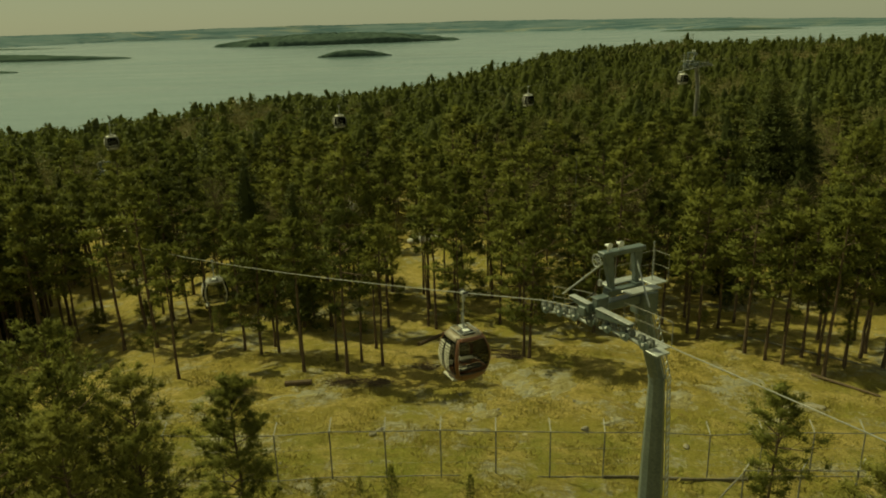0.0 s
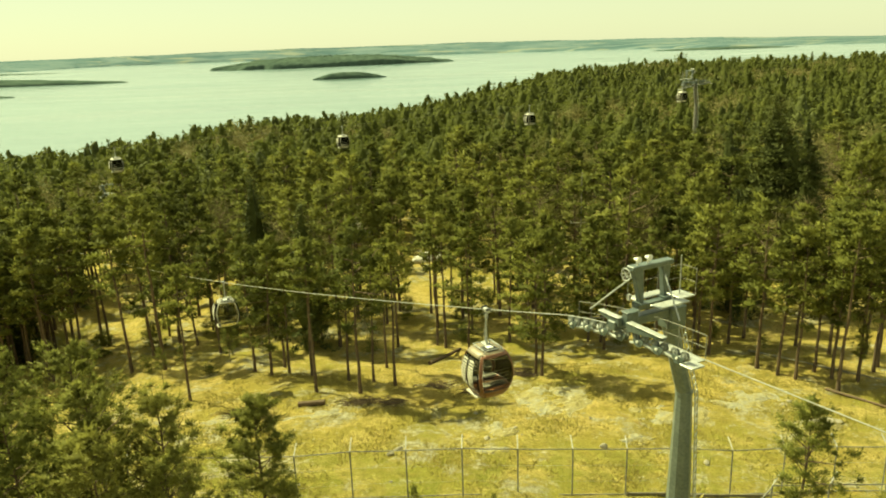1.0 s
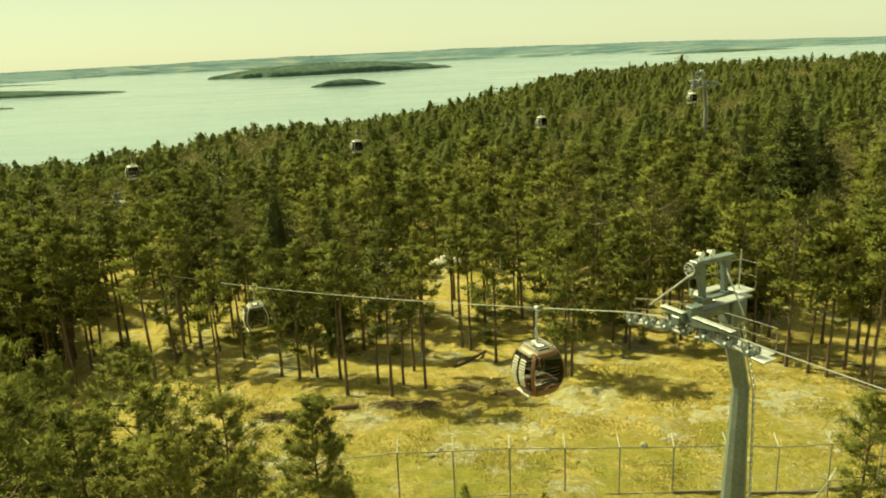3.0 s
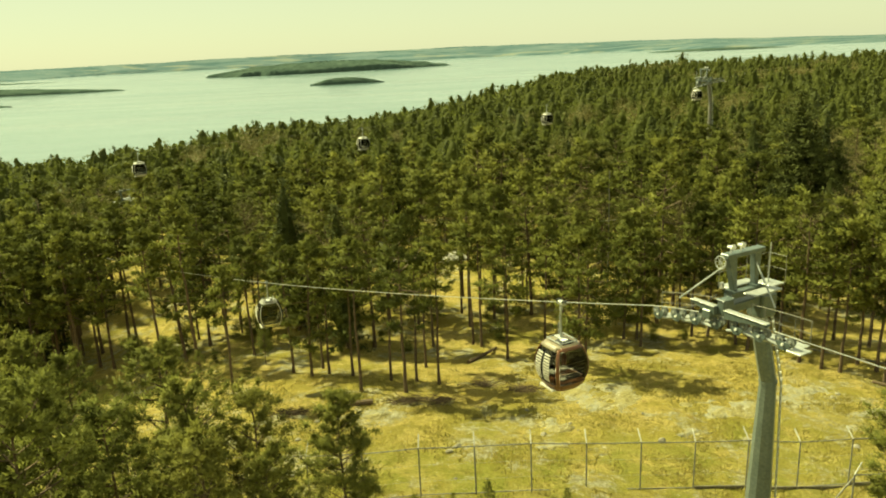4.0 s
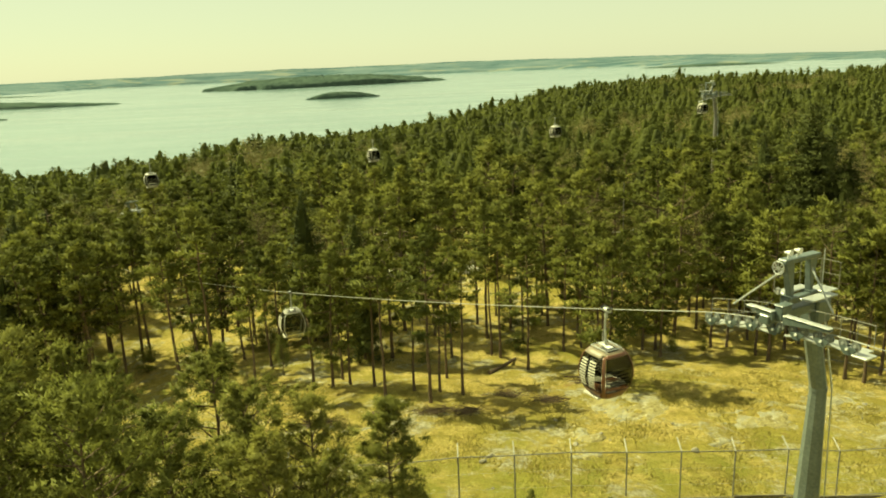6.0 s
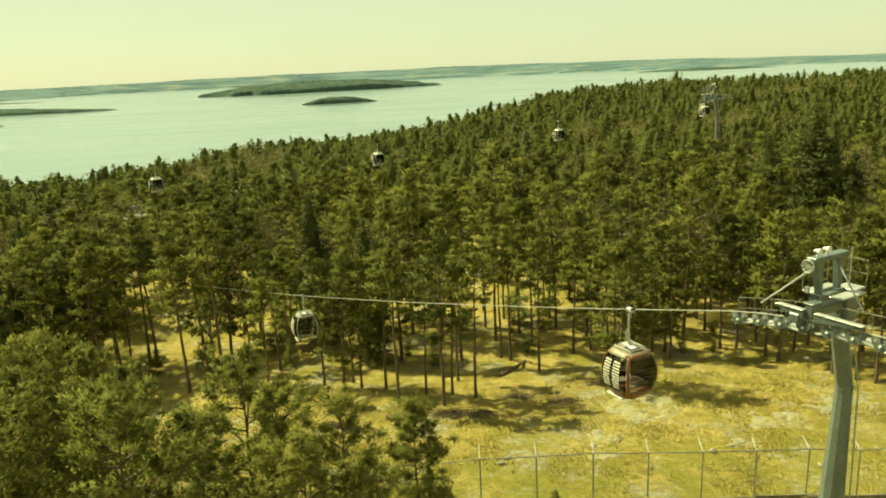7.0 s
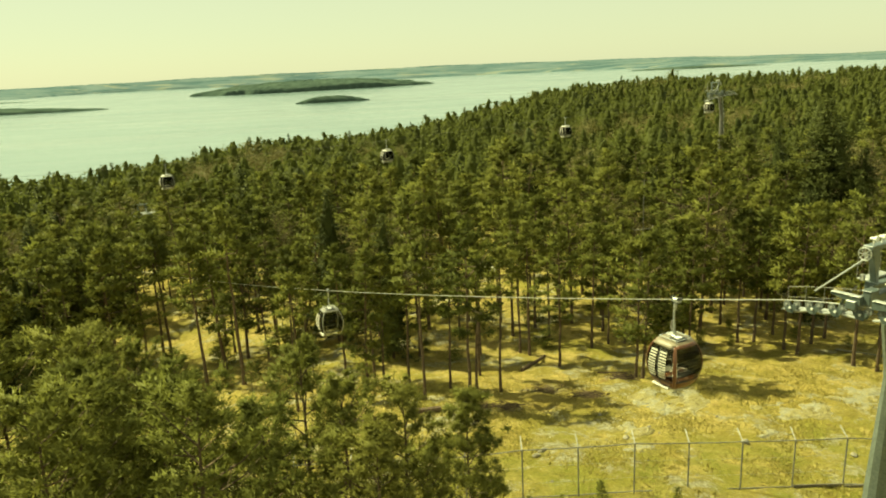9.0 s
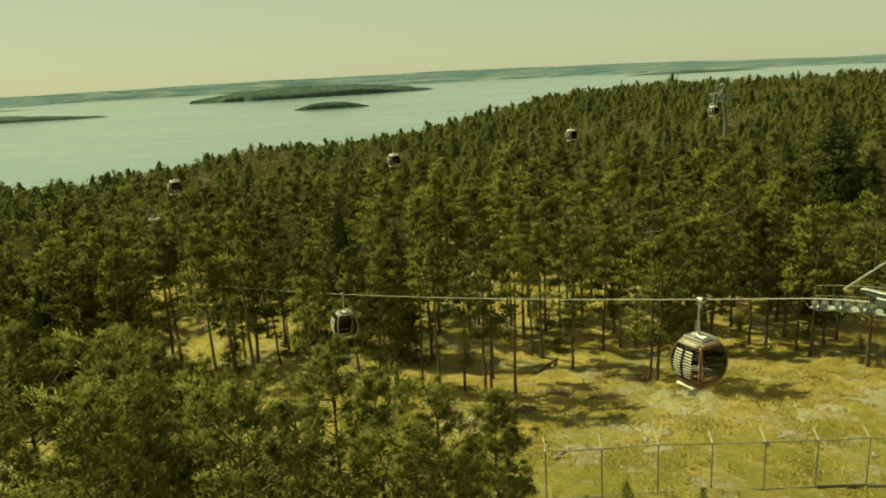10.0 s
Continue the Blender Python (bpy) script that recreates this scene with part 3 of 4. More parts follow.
# trunks along the wood's edge, and deeper ones, x and y in metres
EDGE_A = [(-16.8, 39.9), (-19.2, 53.2), (-18.7, 54.9), (-14.7, 46.9), (-13.0, 45.2), (-12.7, 47.9), (-11.8, 45.7), (-10.0, 44.8), (-9.0, 40.4), (-7.2, 43.1), (-6.1, 40.0), (-5.5, 42.7), (-5.0, 46.9), (-4.0, 41.8), (-1.4, 52.4), (-0.7, 51.6), (1.0, 48.2), (4.5, 52.5), (6.1, 53.7), (7.4, 53.8), (10.8, 52.5), (11.9, 52.5), (11.6, 50.5), (16.1, 52.1), (17.2, 51.8), (19.5, 53.1), (18.5, 49.3), (18.7, 48.0), (21.3, 50.7), (21.6, 42.9)]
EDGE_B = [(-42.6, 65.6), (-40.2, 63.7), (-38.8, 63.7), (-36.8, 63.8), (-33.3, 62.2), (-32.4, 61.6), (-26.7, 53.2), (-23.3, 51.8), (-26.7, 66.8), (-25.4, 66.5), (-23.2, 63.7), (-27.9, 63.7), (22.8, 51.6), (20.8, 44.2), (22.3, 42.0), (26.0, 49.5), (24.0, 43.1), (26.9, 46.7), (24.5, 41.6), (23.9, 39.7), (25.8, 41.0), (29.4, 46.3), (27.8, 42.7), (28.7, 43.6), (-39.7, 58.5), (-44.4, 67.3), (28.1, 40.8), (-38.1, 61.9), (-39.9, 59.1), (-34.9, 59.3), (-42.1, 61.1)]
placed = []
for x, y in EDGE_A + EDGE_B:
    along_rope = ((x - 3.7) * -0.664 + (y - 21.7) * 0.748)
    off_rope = ((x - 3.7) * 0.748 + (y - 21.7) * 0.664)
    if along_rope < 34 and abs(off_rope) < 2.0:
        x, y = x + 0.9 * (2.2 - off_rope) * 0.5, y + (2.2 - off_rope) * 0.8
    plant("pine", 9 if (-36 < x < -16 and rng.random() < 0.9) or rng.random() < (0.12 if x > 8 else 0.42) else 8 if x > 14 else 6 + rng.randrange(3) if x < -20 or y < 50 and rng.random() < 0.7 else rng.randrange(9), x, y, rng.uniform(1.0, 1.2) if x > 14 else rng.uniform(1.25, 1.45) if x < -22 else rng.uniform(0.88, 1.12))
    placed.append((x, y))


def clearing(x, y):
    """Open ground between the trees."""
    return ((x + 33.5) / 9) ** 2 + ((y - 68.5) / 10) ** 2 < 1 or ((x + 3) / 13) ** 2 + ((y - 72) / 6) ** 2 < 1 or ((x - 31) / 7) ** 2 + ((y - 51.5) / 3.2) ** 2 < 1


def gap_to_head(x, y):
    """A lane in the wood that leaves the lower tower head free."""
    return 68 < y < 99 and abs(x + 47.9 + (y - 96.2) * -0.49) < 4.6


# the wood behind the edge, tree by tree
tries = 0
while len(placed) < 325 and tries < 12000:
    tries += 1
    y = rng.uniform(48, 92) if rng.random() < 0.75 else rng.uniform(50, 66)
    x = rng.uniform(-0.68 * y - 12, 0.64 * y + 4)
    if y < (54 + 3 * math.sin(x * 0.3) if x > -27 else 61) or (clearing(x, y)) or any((x - a) ** 2 + (y - b) ** 2 < 2.75 ** 2 for a, b in placed):
        continue
    if 54 < y < 67 and abs(x - 12.6 - (y - 66) * 0.24) < 2.6 or gap_to_head(x, y) or 62 < y < 76 and abs(x - 0.464 * y) < 3.4:
        continue
    if y < 90 and abs(x + 0.11 * y) < 4.6 and rng.random() < 0.8:
        continue
    placed.append((x, y))
    roll = rng.random()
    if y < 80 and abs(x + 0.4 - (y - 53) * -0.13) < 4.5:
        plant("pine", 9 if rng.random() < 0.7 else 7, x, y, rng.uniform(1.0, 1.3))
    elif roll < (0.55 if x > 0.42 * y else 0.82):
        plant("pine", rng.randrange(9), x, y, rng.uniform(0.75, 1.45))
    elif roll < (0.72 if x > 0.42 * y else 0.9):
        plant("spruce", rng.randrange(2), x, y, rng.uniform(0.7, 1.0))
    else:
        plant("bare", rng.randrange(2), x, y, rng.uniform(0.8, 1.1))
for k, x, y, size in ((2, 33.4, 71.6, 1.3), (2, 35.8, 69.5, 0.95), (0, 30.2, 74.5, 1.1)):
    plant("spruce", k, x, y, size)
plant("spruce", 1, -11.5, 53.0, 0.85)

# a dense dark stand with bare lower trunks
for k in range(110):
    x, y = rng.uniform(-56, -33), rng.uniform(54, 70)
    if (x > -41 and y > 61) or any((x - a) ** 2 + (y - b) ** 2 < 1.4 ** 2 for a, b in placed):
        continue
    placed.append((x, y))
    if k % 4 == 0:
        plant("spruce", k // 4 % 2, x, y, rng.uniform(0.75, 0.95))
    else:
        plant("pine", 6 + rng.randrange(3), x, y, rng.uniform(1.15, 1.45))
for x, y, size in ((-41.0, 62.0, 0.95), (-45.5, 64.5, 1.0), (-47.0, 60.0, 0.9), (-43.2, 58.0, 0.85), (-49.0, 66.5, 1.0), (-46.5, 68.0, 1.0)):
    plant("spruce", 1, x, y, size)
# two leaning stems that stand out before the wood
for x, y, size, k in ((5.8, 43.5, 1.05, 5), (5.4, 44.0, 1.0, 3)):
    plant("pine", k, x, y, size)


def far_crown(seed, high, base, reach, count, length, width, conical):
    """A far tree's crown: an uneven full heart with needle sprays standing off it."""
    rng = np.random.default_rng(seed)
    fs = np.array((0.0, 0.1, 0.32, 0.58, 0.8, 0.93, 1.0))
    rs = np.array((0.5, 1.0, 0.78, 0.52, 0.27, 0.11, 0.01) if conical else (0.3, 0.8, 1.0, 0.97, 0.82, 0.6, 0.2)) * reach
    sides = 6
    wob = 1 + rng.uniform(-0.28, 0.28, (len(fs), sides))
    off = rng.normal(0, 0.08 * reach, (len(fs), 2))
    heart = 0.36 if conical else 0.4
    v = [(rs[j] * heart * wob[j, q] * math.cos((q + 0.5 * (j % 2)) * 2 * math.pi / sides) + off[j, 0], rs[j] * heart * wob[j, q] * math.sin((q + 0.5 * (j % 2)) * 2 * math.pi / sides) + off[j, 1], high * (base + (0.985 - base) * fs[j]) + rng.normal(0, 0.12) * (j < 6)) for j in range(len(fs)) for q in range(sides)]
    f = []
    for j in range(len(fs) - 1):
        for q in range(sides):
            a, b = j * sides + q, j * sides + (q + 1) % sides
            f += [(a, b, b + sides), (a, b + sides, a + sides)]
    v = np.array(v)
    u = rng.uniform(0.02, 1, count * 4)
    u = u[rng.uniform(0, 1, count * 4) < np.interp(u, fs, rs) / reach + 0.12][:count]
    n = len(u)
    ang = rng.uniform(0, 2 * math.pi, n)
    # sprays gather in tiers
    tier = 1 + 0.28 * np.sin(u * 24 + seed + 1.6 * np.sin(ang + seed))
    r = np.interp(u, fs, rs) * tier * rng.uniform(0.5, 1.2, n)
    c = np.stack([r * np.cos(ang) + np.interp(u, fs, off[:, 0]), r * np.sin(ang) + np.interp(u, fs, off[:, 1]), high * (base + (0.985 - base) * u)], -1)
    out = np.stack([np.cos(ang), np.sin(ang), 0.1 + 0.8 * u], -1)
    size = 0.6 + 0.4 * np.clip((1 - u) / 0.2, 0, 1)
    bv, bf = blades(rng, c, out, 0.08, 1, length * size, width * size, 0.16)
    return np.concatenate([v, bv]), np.concatenate([np.array(f), bf + len(v)])


# far woods: all the trees on the hill as one object
npr = np.random.default_rng(21)
FAR_KINDS = []
for i, (base, reach, high, conical) in enumerate(((0.2, 2.3, 10.5, False), (0.16, 2.0, 11.5, False), (0.24, 2.7, 10.3, False), (0.05, 2.3, 12.2, True), (0.08, 2.7, 11.5, False))):
    FAR_KINDS.append([far_crown(70 + 10 * i + q, high, base, reach, n * 2 if conical else n, ln, wd, conical) for q, (n, ln, wd) in enumerate(((460, 0.46, 0.3), (290, 0.56, 0.42), (115, 0.76, 0.6)))])
FAR_KINDS.append([tree_arrays(130 + q, 10, 0.3, 2.3, tufts, 4, ln, wd, "bare", 18, 4)[2:] for q, (tufts, ln, wd) in enumerate(((150, 0.9, 0.12), (100, 1.0, 0.16), (50, 1.2, 0.22)))])
heaps = {"pine": [[], [], 0], "spruce": [[], [], 0], "bare": [[], [], 0]}
step = 4.2
pts = [(x, y) for x in np.arange(-330, 330, step) for y in np.arange(60, 420, step)]
for x, y in pts:
    x, y = x + npr.uniform(-2.0, 2.0), y + npr.uniform(-2.0, 2.0)
    r, az = math.hypot(x, y), math.degrees(math.atan2(x, y))
    if az < -42 or az > 36 or r < 80 or (y < 92 and -0.68 * y - 12 < x < 0.64 * y + 4) or clearing(x, y):
        continue
    if 92 < y < 112 and abs(x - 0.345 * y) < 1.6 or gap_to_head(x, y):
        continue
    rs = min(420, max(190, 200 + (az + 32) / 50 * 160))
    if r > rs + 25:
        continue
    # stands of spruce and of leafless birch
    stand = noise.noise(Vector((x * 0.022, y * 0.022, 3.0)))
    birch = noise.noise(Vector((x * 0.03, y * 0.03, 9.0)))
    roll = npr.uniform()
    if birch > 0.36 and roll < 0.7 or (x - 38) ** 2 + (y - 98) ** 2 < 130 and roll < 0.8 or ((x + 47) / 14) ** 2 + ((y - 160) / 18) ** 2 < 1 and roll < 0.8 or (x - 57) ** 2 + (y - 101) ** 2 < 70 and roll < 0.8:
        kind = 5
    elif roll < (0.35 if stand > 0.25 else 0.06):
        kind = 3 + int(npr.integers(2))
    else:
        kind = int(npr.integers(3))
    heap = heaps["bare" if kind == 5 else "spruce" if kind > 2 else "pine"]
    v, f = FAR_KINDS[kind][0 if r < 118 else 1 if r < 180 else 2]
    a, s = npr.uniform(0, 6.28), npr.uniform(0.72, 1.15) * (1.14 if npr.uniform() < 0.04 else 1.0)
    # taller trees along the crest
    s *= 1 + (0.2 * min(1, max(0, (r - 130) / 50)) * min(1, max(0.15, (16 - az) / 8)))
    c, sn = math.cos(a) * s, math.sin(a) * s
    z = float(ground_height(x, y))
    heap[0].append(np.stack([v[:, 0] * c - v[:, 1] * sn + x, v[:, 0] * sn + v[:, 1] * c + y, v[:, 2] * s + z], -1))
    heap[1].append(f + heap[2])
    heap[2] += len(v)
for name, key, mat_, label in (("far_pine_woods", "pine", M_FAR, "dense green pine woods covering the hill"), ("far_spruces", "spruce", M_SPRUCE, "dark spruces standing among the far pines"), ("far_birches", "bare", M_TWIG, "brownish leafless birches among the far pines")):
    tagged(mesh_object(name, np.concatenate(heaps[key][0]), np.concatenate(heaps[key][1]), mat_, smooth=True), label, "woods", kind="stuff")

# young pines close below
NEAR = [(-12.4, 19.3, 0.95, 3), (-7.2, 21.5, 0.7, 5), (-9.6, 18.2, 0.84, 2), (-11.0, 18.3, 0.9, 3), (-18.4, 25, 0.77, 0), (-19.9, 24.5, 0.87, 3), (-19.8, 22, 1.01, 1), (-19.9, 20, 1.04, 2), (-23.2, 22, 1.03, 0), (-23.5, 20, 1.04, 3), (-13.2, 17.2, 0.87, 0), (-14.7, 21, 0.7, 1), (-15.7, 18, 0.93, 2), (-14.6, 14.5, 1.02, 3), (-17.6, 16, 1.0, 0), (-10.0, 15.5, 0.82, 1), (-17.8, 14.5, 1.04, 2), (-21.6, 17, 0.98, 1), (-8.7, 17, 0.71, 1), (-18.4, 18.5, 0.99, 1), (-17.2, 21.5, 0.83, 3), (11.4, 20.2, 0.76, 4), (12.6, 15.6, 0.78, 0)]
for x, y, size, k in NEAR:
    plant("young", k, x, y, size, "young pines by the fence")
for x, y, size in ((-4.9, 23.4, 0.18), (-2.0, 23.8, 0.19), (1.2, 24.2, 0.13), (-3.4, 24.6, 0.1)):
    plant("young", 1, x, y, size, "young pines by the fence")

# ---- ropeway ----
RIGHT_TH, RIGHT_S = -50.0, -0.07


def at_frame(origin, along):
    """Axes of a ropeway tower's head: along the rope, across it, up."""
    return Matrix.Translation(origin) @ Matrix.Rotation(math.atan2(along[1], along[0]), 4, "Z")


def saddle(a):
    """Height of the rope over the wheels, from the middle of the head."""
    return 0.18 - 0.11 * a - 0.022 * a * a


def tower(foot, head, along, shaft, label, paint=None):
    """A steel tower: bent shaft with ladder, arm, hoisting frame, platforms and wheel trains. The head's axes: x along the rope, y across, away from the shaft."""
    ob = thing("ropeway_tower", Matrix.Translation(foot), label, "ropeway tower", "ropeway towers")
    h = Matrix.Translation(-Vector(foot)) @ at_frame(head, along)
    inv = Vector(foot)

    def add(name, bm, material, label="", smooth=False):
        bm.transform(h)
        return part(name, bm, material, ob, label, smooth)

    pts = [Vector(q) - inv for q, _ in shaft]
    rad = [r for _, r in shaft]
    bm = bmesh.new()
    tube_into(bm, pts, rad, 10)
    part("shaft", bm, paint or M_SHAFT, ob, "painted many-sided steel shaft with a bend")
    # collar at the bend
    bend = pts[-2]
    part("collar", tube([bend + Vector((0, 0, -0.05)), bend + Vector((0, 0, 0.05))], rad[-2] + 0.03, 10), M_SHAFT, ob)
    # ladder beside the shaft
    side = Vector((0.86, -0.5, 0))
    along_l = Vector((0.5, 0.86, 0))
    ladder = part("ladder_rail", tube([q + side * (r + 0.14) + along_l * 0.2 for q, r in zip(pts, rad)], 0.022, 6), M_GALV, ob)
    part("ladder_rail", tube([q + side * (r + 0.14) - along_l * 0.2 for q, r in zip(pts, rad)], 0.022, 6), M_GALV, ob)
    zs = pts[0].z + 0.4
    rung = None
    while zs < pts[-1].z - 0.2:
        k = max(i for i in range(len(pts)) if pts[i].z <= zs)
        k = min(k, len(pts) - 2)
        f = (zs - pts[k].z) / (pts[k + 1].z - pts[k].z)
        q, r = pts[k].lerp(pts[k + 1], f), rad[k] + (rad[k + 1] - rad[k]) * f
        c = q + side * (r + 0.14)
        if rung is None:
            rung = part("rung", tube([along_l * -0.2, along_l * 0.2], 0.02, 6), M_PALE, ob)
            rung.location = c
        else:
            o = rung.copy()
            scene.collection.objects.link(o)
            o.location = c
        zs += 0.3
    # arm from the shaft to the rope line
    arm = bmesh.new()
    box_into(arm, (0.35, -1.2, 0.2), (0.34, 2.9, 0.3), bevel=0.03)
    add("arm", arm, M_PAINT)
    add("gusset", box((0.38, -2.35, 0.0), (0.62, 0.7, 0.8), bevel=0.05), M_PAINT)
    # long beam over the wheels
    for x0, x1 in ((0.1, 1.05), (-0.25, -1.75)):
        bm = box(((x0 + x1) / 2, 0.1, 0.34), (abs(x1 - x0), 0.16, 0.28))
        for v in bm.verts:
            if v.co.z < 0.3 and abs(v.co.x - x1) < 0.1:
                v.co.z += 0.21
        bmesh.ops.bevel(bm, geom=list(bm.edges), offset=0.012, affect="EDGES")
        add("carrier_beam", bm, M_PAINT)
        # thin pale plate added to imitate sun reflected off the beam's flat top
        add("sunlit_top", box(((x0 + x1) / 2, 0.1, 0.495), (abs(x1 - x0) - 0.04, 0.22, 0.018), None, 0.005), M_GALV)
    add("joint_box", box((0.02, -0.22, 0.44), (0.26, 0.46, 0.46), bevel=0.03), M_PAINT)
    add("joint_cap", box((0.02, -0.22, 0.685), (0.32, 0.52, 0.03), None, 0.008), M_PAINT)
    for x, y in ((-0.09, -0.04), (0.13, -0.04), (-0.09, -0.4), (0.13, -0.4)):
        add("bolt", tube([(x, y, 0.69), (x, y, 0.73)], 0.02, 6), M_GALV)
    add("control_box", box((0.55, -0.62, 0.9), (0.14, 0.12, 0.2), None, 0.02), M_ZINC, "dull grey electrical box")
    add("cable", tube([(0.6, -0.5, 0.62), (0.8, -0.2, 0.3), (1.2, -0.1, 0.12), (1.8, -0.16, -0.1)], 0.016, 5), M_RUBBER)
    # hoisting frame
    for y, x in ((-0.68, 0.32), (-1.95, 0.42)):
        bm = box((x, y, 1.3), (0.2, 0.13, 1.16), bevel=0.015)
        for v in bm.verts:
            if v.co.z > 1.3:
                v.co.y += 0.12 if v.co.y > y else -0.12
            elif y > -1:
                v.co.y -= 0.2
        box_into(bm, (x, y - (0.2 if y > -1 else 0), 0.73), (0.4, 0.3, 0.05))
        add("upright", bm, M_PAINT)
    add("base_beam", box((0.37, -1.45, 0.6), (0.3, 1.5, 0.2), bevel=0.02), M_PAINT)
    add("top_beam", box((0.38, -1.31, 1.9), (0.32, 1.7, 0.15), bevel=0.02), M_PAINT)
    add("strut", tube([(1.75, -0.1, 0.25), (0.42, -0.6, 1.6)], 0.03, 8), M_GALV)
    add("strut", tube([(-0.75, -1.5, 0.35), (0.35, -1.9, 1.5)], 0.03, 8), M_GALV)
    # rim wheel and horns on the frame
    wheel = bmesh.new()
    ring = [(0.35 + 0.2 * math.cos(k * math.pi / 8), -0.28, 1.75 + 0.2 * math.sin(k * math.pi / 8)) for k in range(17)]
    tube_into(wheel, ring, 0.02, 6)
    for k in range(4):
        a = k * math.pi / 4
        tube_into(wheel, [(0.35 - 0.2 * math.cos(a), -0.28, 1.75 - 0.2 * math.sin(a)), (0.35 + 0.2 * math.cos(a), -0.28, 1.75 + 0.2 * math.sin(a))], 0.014, 5)
    add("hand_wheel", wheel, M_GALV)
    for y in (-0.7, -1.15):
        bm = tube([(0.35, y, 1.97), (0.35, y, 2.14)], 0.025, 6)
        tube_into(bm, [(0.46, y, 2.16), (0.36, y, 2.17), (0.24, y, 2.18)], [0.04, 0.055, 0.1], 10)
        add("horn", bm, M_PALE, "white horn loudspeaker")
    # platforms of grating, with rails
    for y0, y1, x0, x1, z in ((-1.1, -2.4, -0.3, 0.12, 0.66), (-0.85, -2.15, 0.5, 0.86, 0.76), (-2.45, -3.1, 0.15, 0.8, 0.6)):
        add("platform", box(((x0 + x1) / 2, (y0 + y1) / 2, z), (x1 - x0, abs(y1 - y0), 0.05), None, 0.012), M_GALV, "light galvanised grating platform")

    def railing(points, height, posts):
        add("handrail", tube([(x, y, z + height) for x, y, z in points], 0.012, 6), M_POST)
        add("knee_rail", tube([(x, y, z + height * 0.5) for x, y, z in points], 0.009, 6), M_POST)
        for x, y, z in posts:
            add("rail_post", tube([(x, y, z), (x, y, z + height)], 0.012, 6), M_POST)

    railing([(0.8, -2.45, 0.6), (0.8, -3.1, 0.6), (0.15, -3.1, 0.6)], 0.9, [(0.15, -3.1, 0.6), (0.8, -3.1, 0.6), (0.8, -2.5, 0.6)])
    railing([(0.86, -0.85, 0.76), (0.86, -2.12, 0.76)], 0.9, [(0.86, -0.85, 0.76), (0.86, -1.5, 0.76), (0.86, -2.12, 0.76)])
    add("mast", tube([(0.5, -2.75, 0.3), (0.5, -2.75, 1.95)], 0.02, 6), M_GALV)
    # catwalks beside the wheels, one each way
    for s in (1, -1):
        bm = bmesh.new()
        xs = [s * (0.5 + (2.6 if s > 0 else 2.0) * k / 8) for k in range(9)]
        rows = [[bm.verts.new((x, y, saddle(x) + z)) for y, z in ((-0.72, -0.44), (-0.4, -0.44), (-0.4, -0.4), (-0.72, -0.4))] for x in xs]
        for p0, p1 in zip(rows, rows[1:]):
            for i in range(4):
                bm.faces.new((p0[i], p0[(i + 1) % 4], p1[(i + 1) % 4], p1[i]))
        bm.faces.new(rows[0])
        bm.faces.new(rows[-1])
        bmesh.ops.recalc_face_normals(bm, faces=bm.faces)
        add("catwalk", bm, M_GALV, "narrow galvanised grating catwalk")
        ends = [(x, -0.72, saddle(x) - 0.42) for x in xs[::2]]
        railing(ends, 0.75, ends)
    add("end_plate", box((-2.6, -0.1, saddle(-2.6) - 0.38), (0.45, 0.5, 0.05), bevel=0.01), M_GALV)
    # wheel trains: pairs of wheels on rockers
    first = None
    for k in range(14):
        a = -2.42 + 0.78 * (k // 2) + 0.36 * (k % 2)
        c = h @ Vector((a, 0, saddle(a) - 0.135))
        if first is None:
            bm = bmesh.new()
            tube_into(bm, [(0, -0.045, 0), (0, -0.02, 0), (0, 0.02, 0), (0, 0.045, 0)], [0.128, 0.105, 0.105, 0.128], 18)
            first = part("wheel", bm, M_WHEEL, ob, "dark rubber-lined rope wheel")
            hub = part("hub", tube([(0, -0.075, 0), (0, 0.075, 0)], 0.042, 12), M_GALV, first, "pale wheel hub")
            first.matrix_basis = Matrix.Translation(c) @ h.to_3x3().to_4x4()
        else:
            copy_thing(first, Matrix.Translation(c) @ h.to_3x3().to_4x4())
    for k in range(7):
        a = -2.24 + 0.78 * k
        add("pivot", tube([(a, -0.16, saddle(a) - 0.24), (a, 0.16, saddle(a) - 0.24)], 0.04, 10), M_PALE, "pale pivot end")
        for y in (-0.1, 0.1):
            bm = bmesh.new()
            z0, z1 = saddle(a - 0.25) - 0.2, saddle(a + 0.25) - 0.2
            profile = [(a - 0.1, (z0 + z1) / 2 - 0.14), (a + 0.1, (z0 + z1) / 2 - 0.14), (a + 0.24, z1 + 0.06), (a + 0.14, z1 + 0.1), (a - 0.14, z0 + 0.1), (a - 0.24, z0 + 0.06)]
            va = [bm.verts.new((x, y - 0.012, z - 0.07)) for x, z in profile]
            vb = [bm.verts.new((x, y + 0.012, z - 0.07)) for x, z in profile]
            bm.faces.new(va)
            bm.faces.new(vb[::-1])
            for i in range(6):
                bm.faces.new((va[i], vb[i], vb[(i + 1) % 6], va[(i + 1) % 6]))
            add("rocker", bm, M_PAINT)
    for s in (-1, 1):
        for q in (0.85, 1.75):
            a = s * q
            add("balance_beam", tube([(a - 0.6, 0.0, saddle(a - 0.6) - 0.4), (a, 0.0, saddle(a) - 0.3), (a + 0.6, 0.0, saddle(a + 0.6) - 0.4)], [0.04, 0.075, 0.04], 8), M_GALV)
        add("hanger_link", tube([(s * 0.7, 0.0, 0.3), (s * 0.9, 0.0, saddle(s * 0.9) - 0.3)], 0.05, 8), M_PAINT)
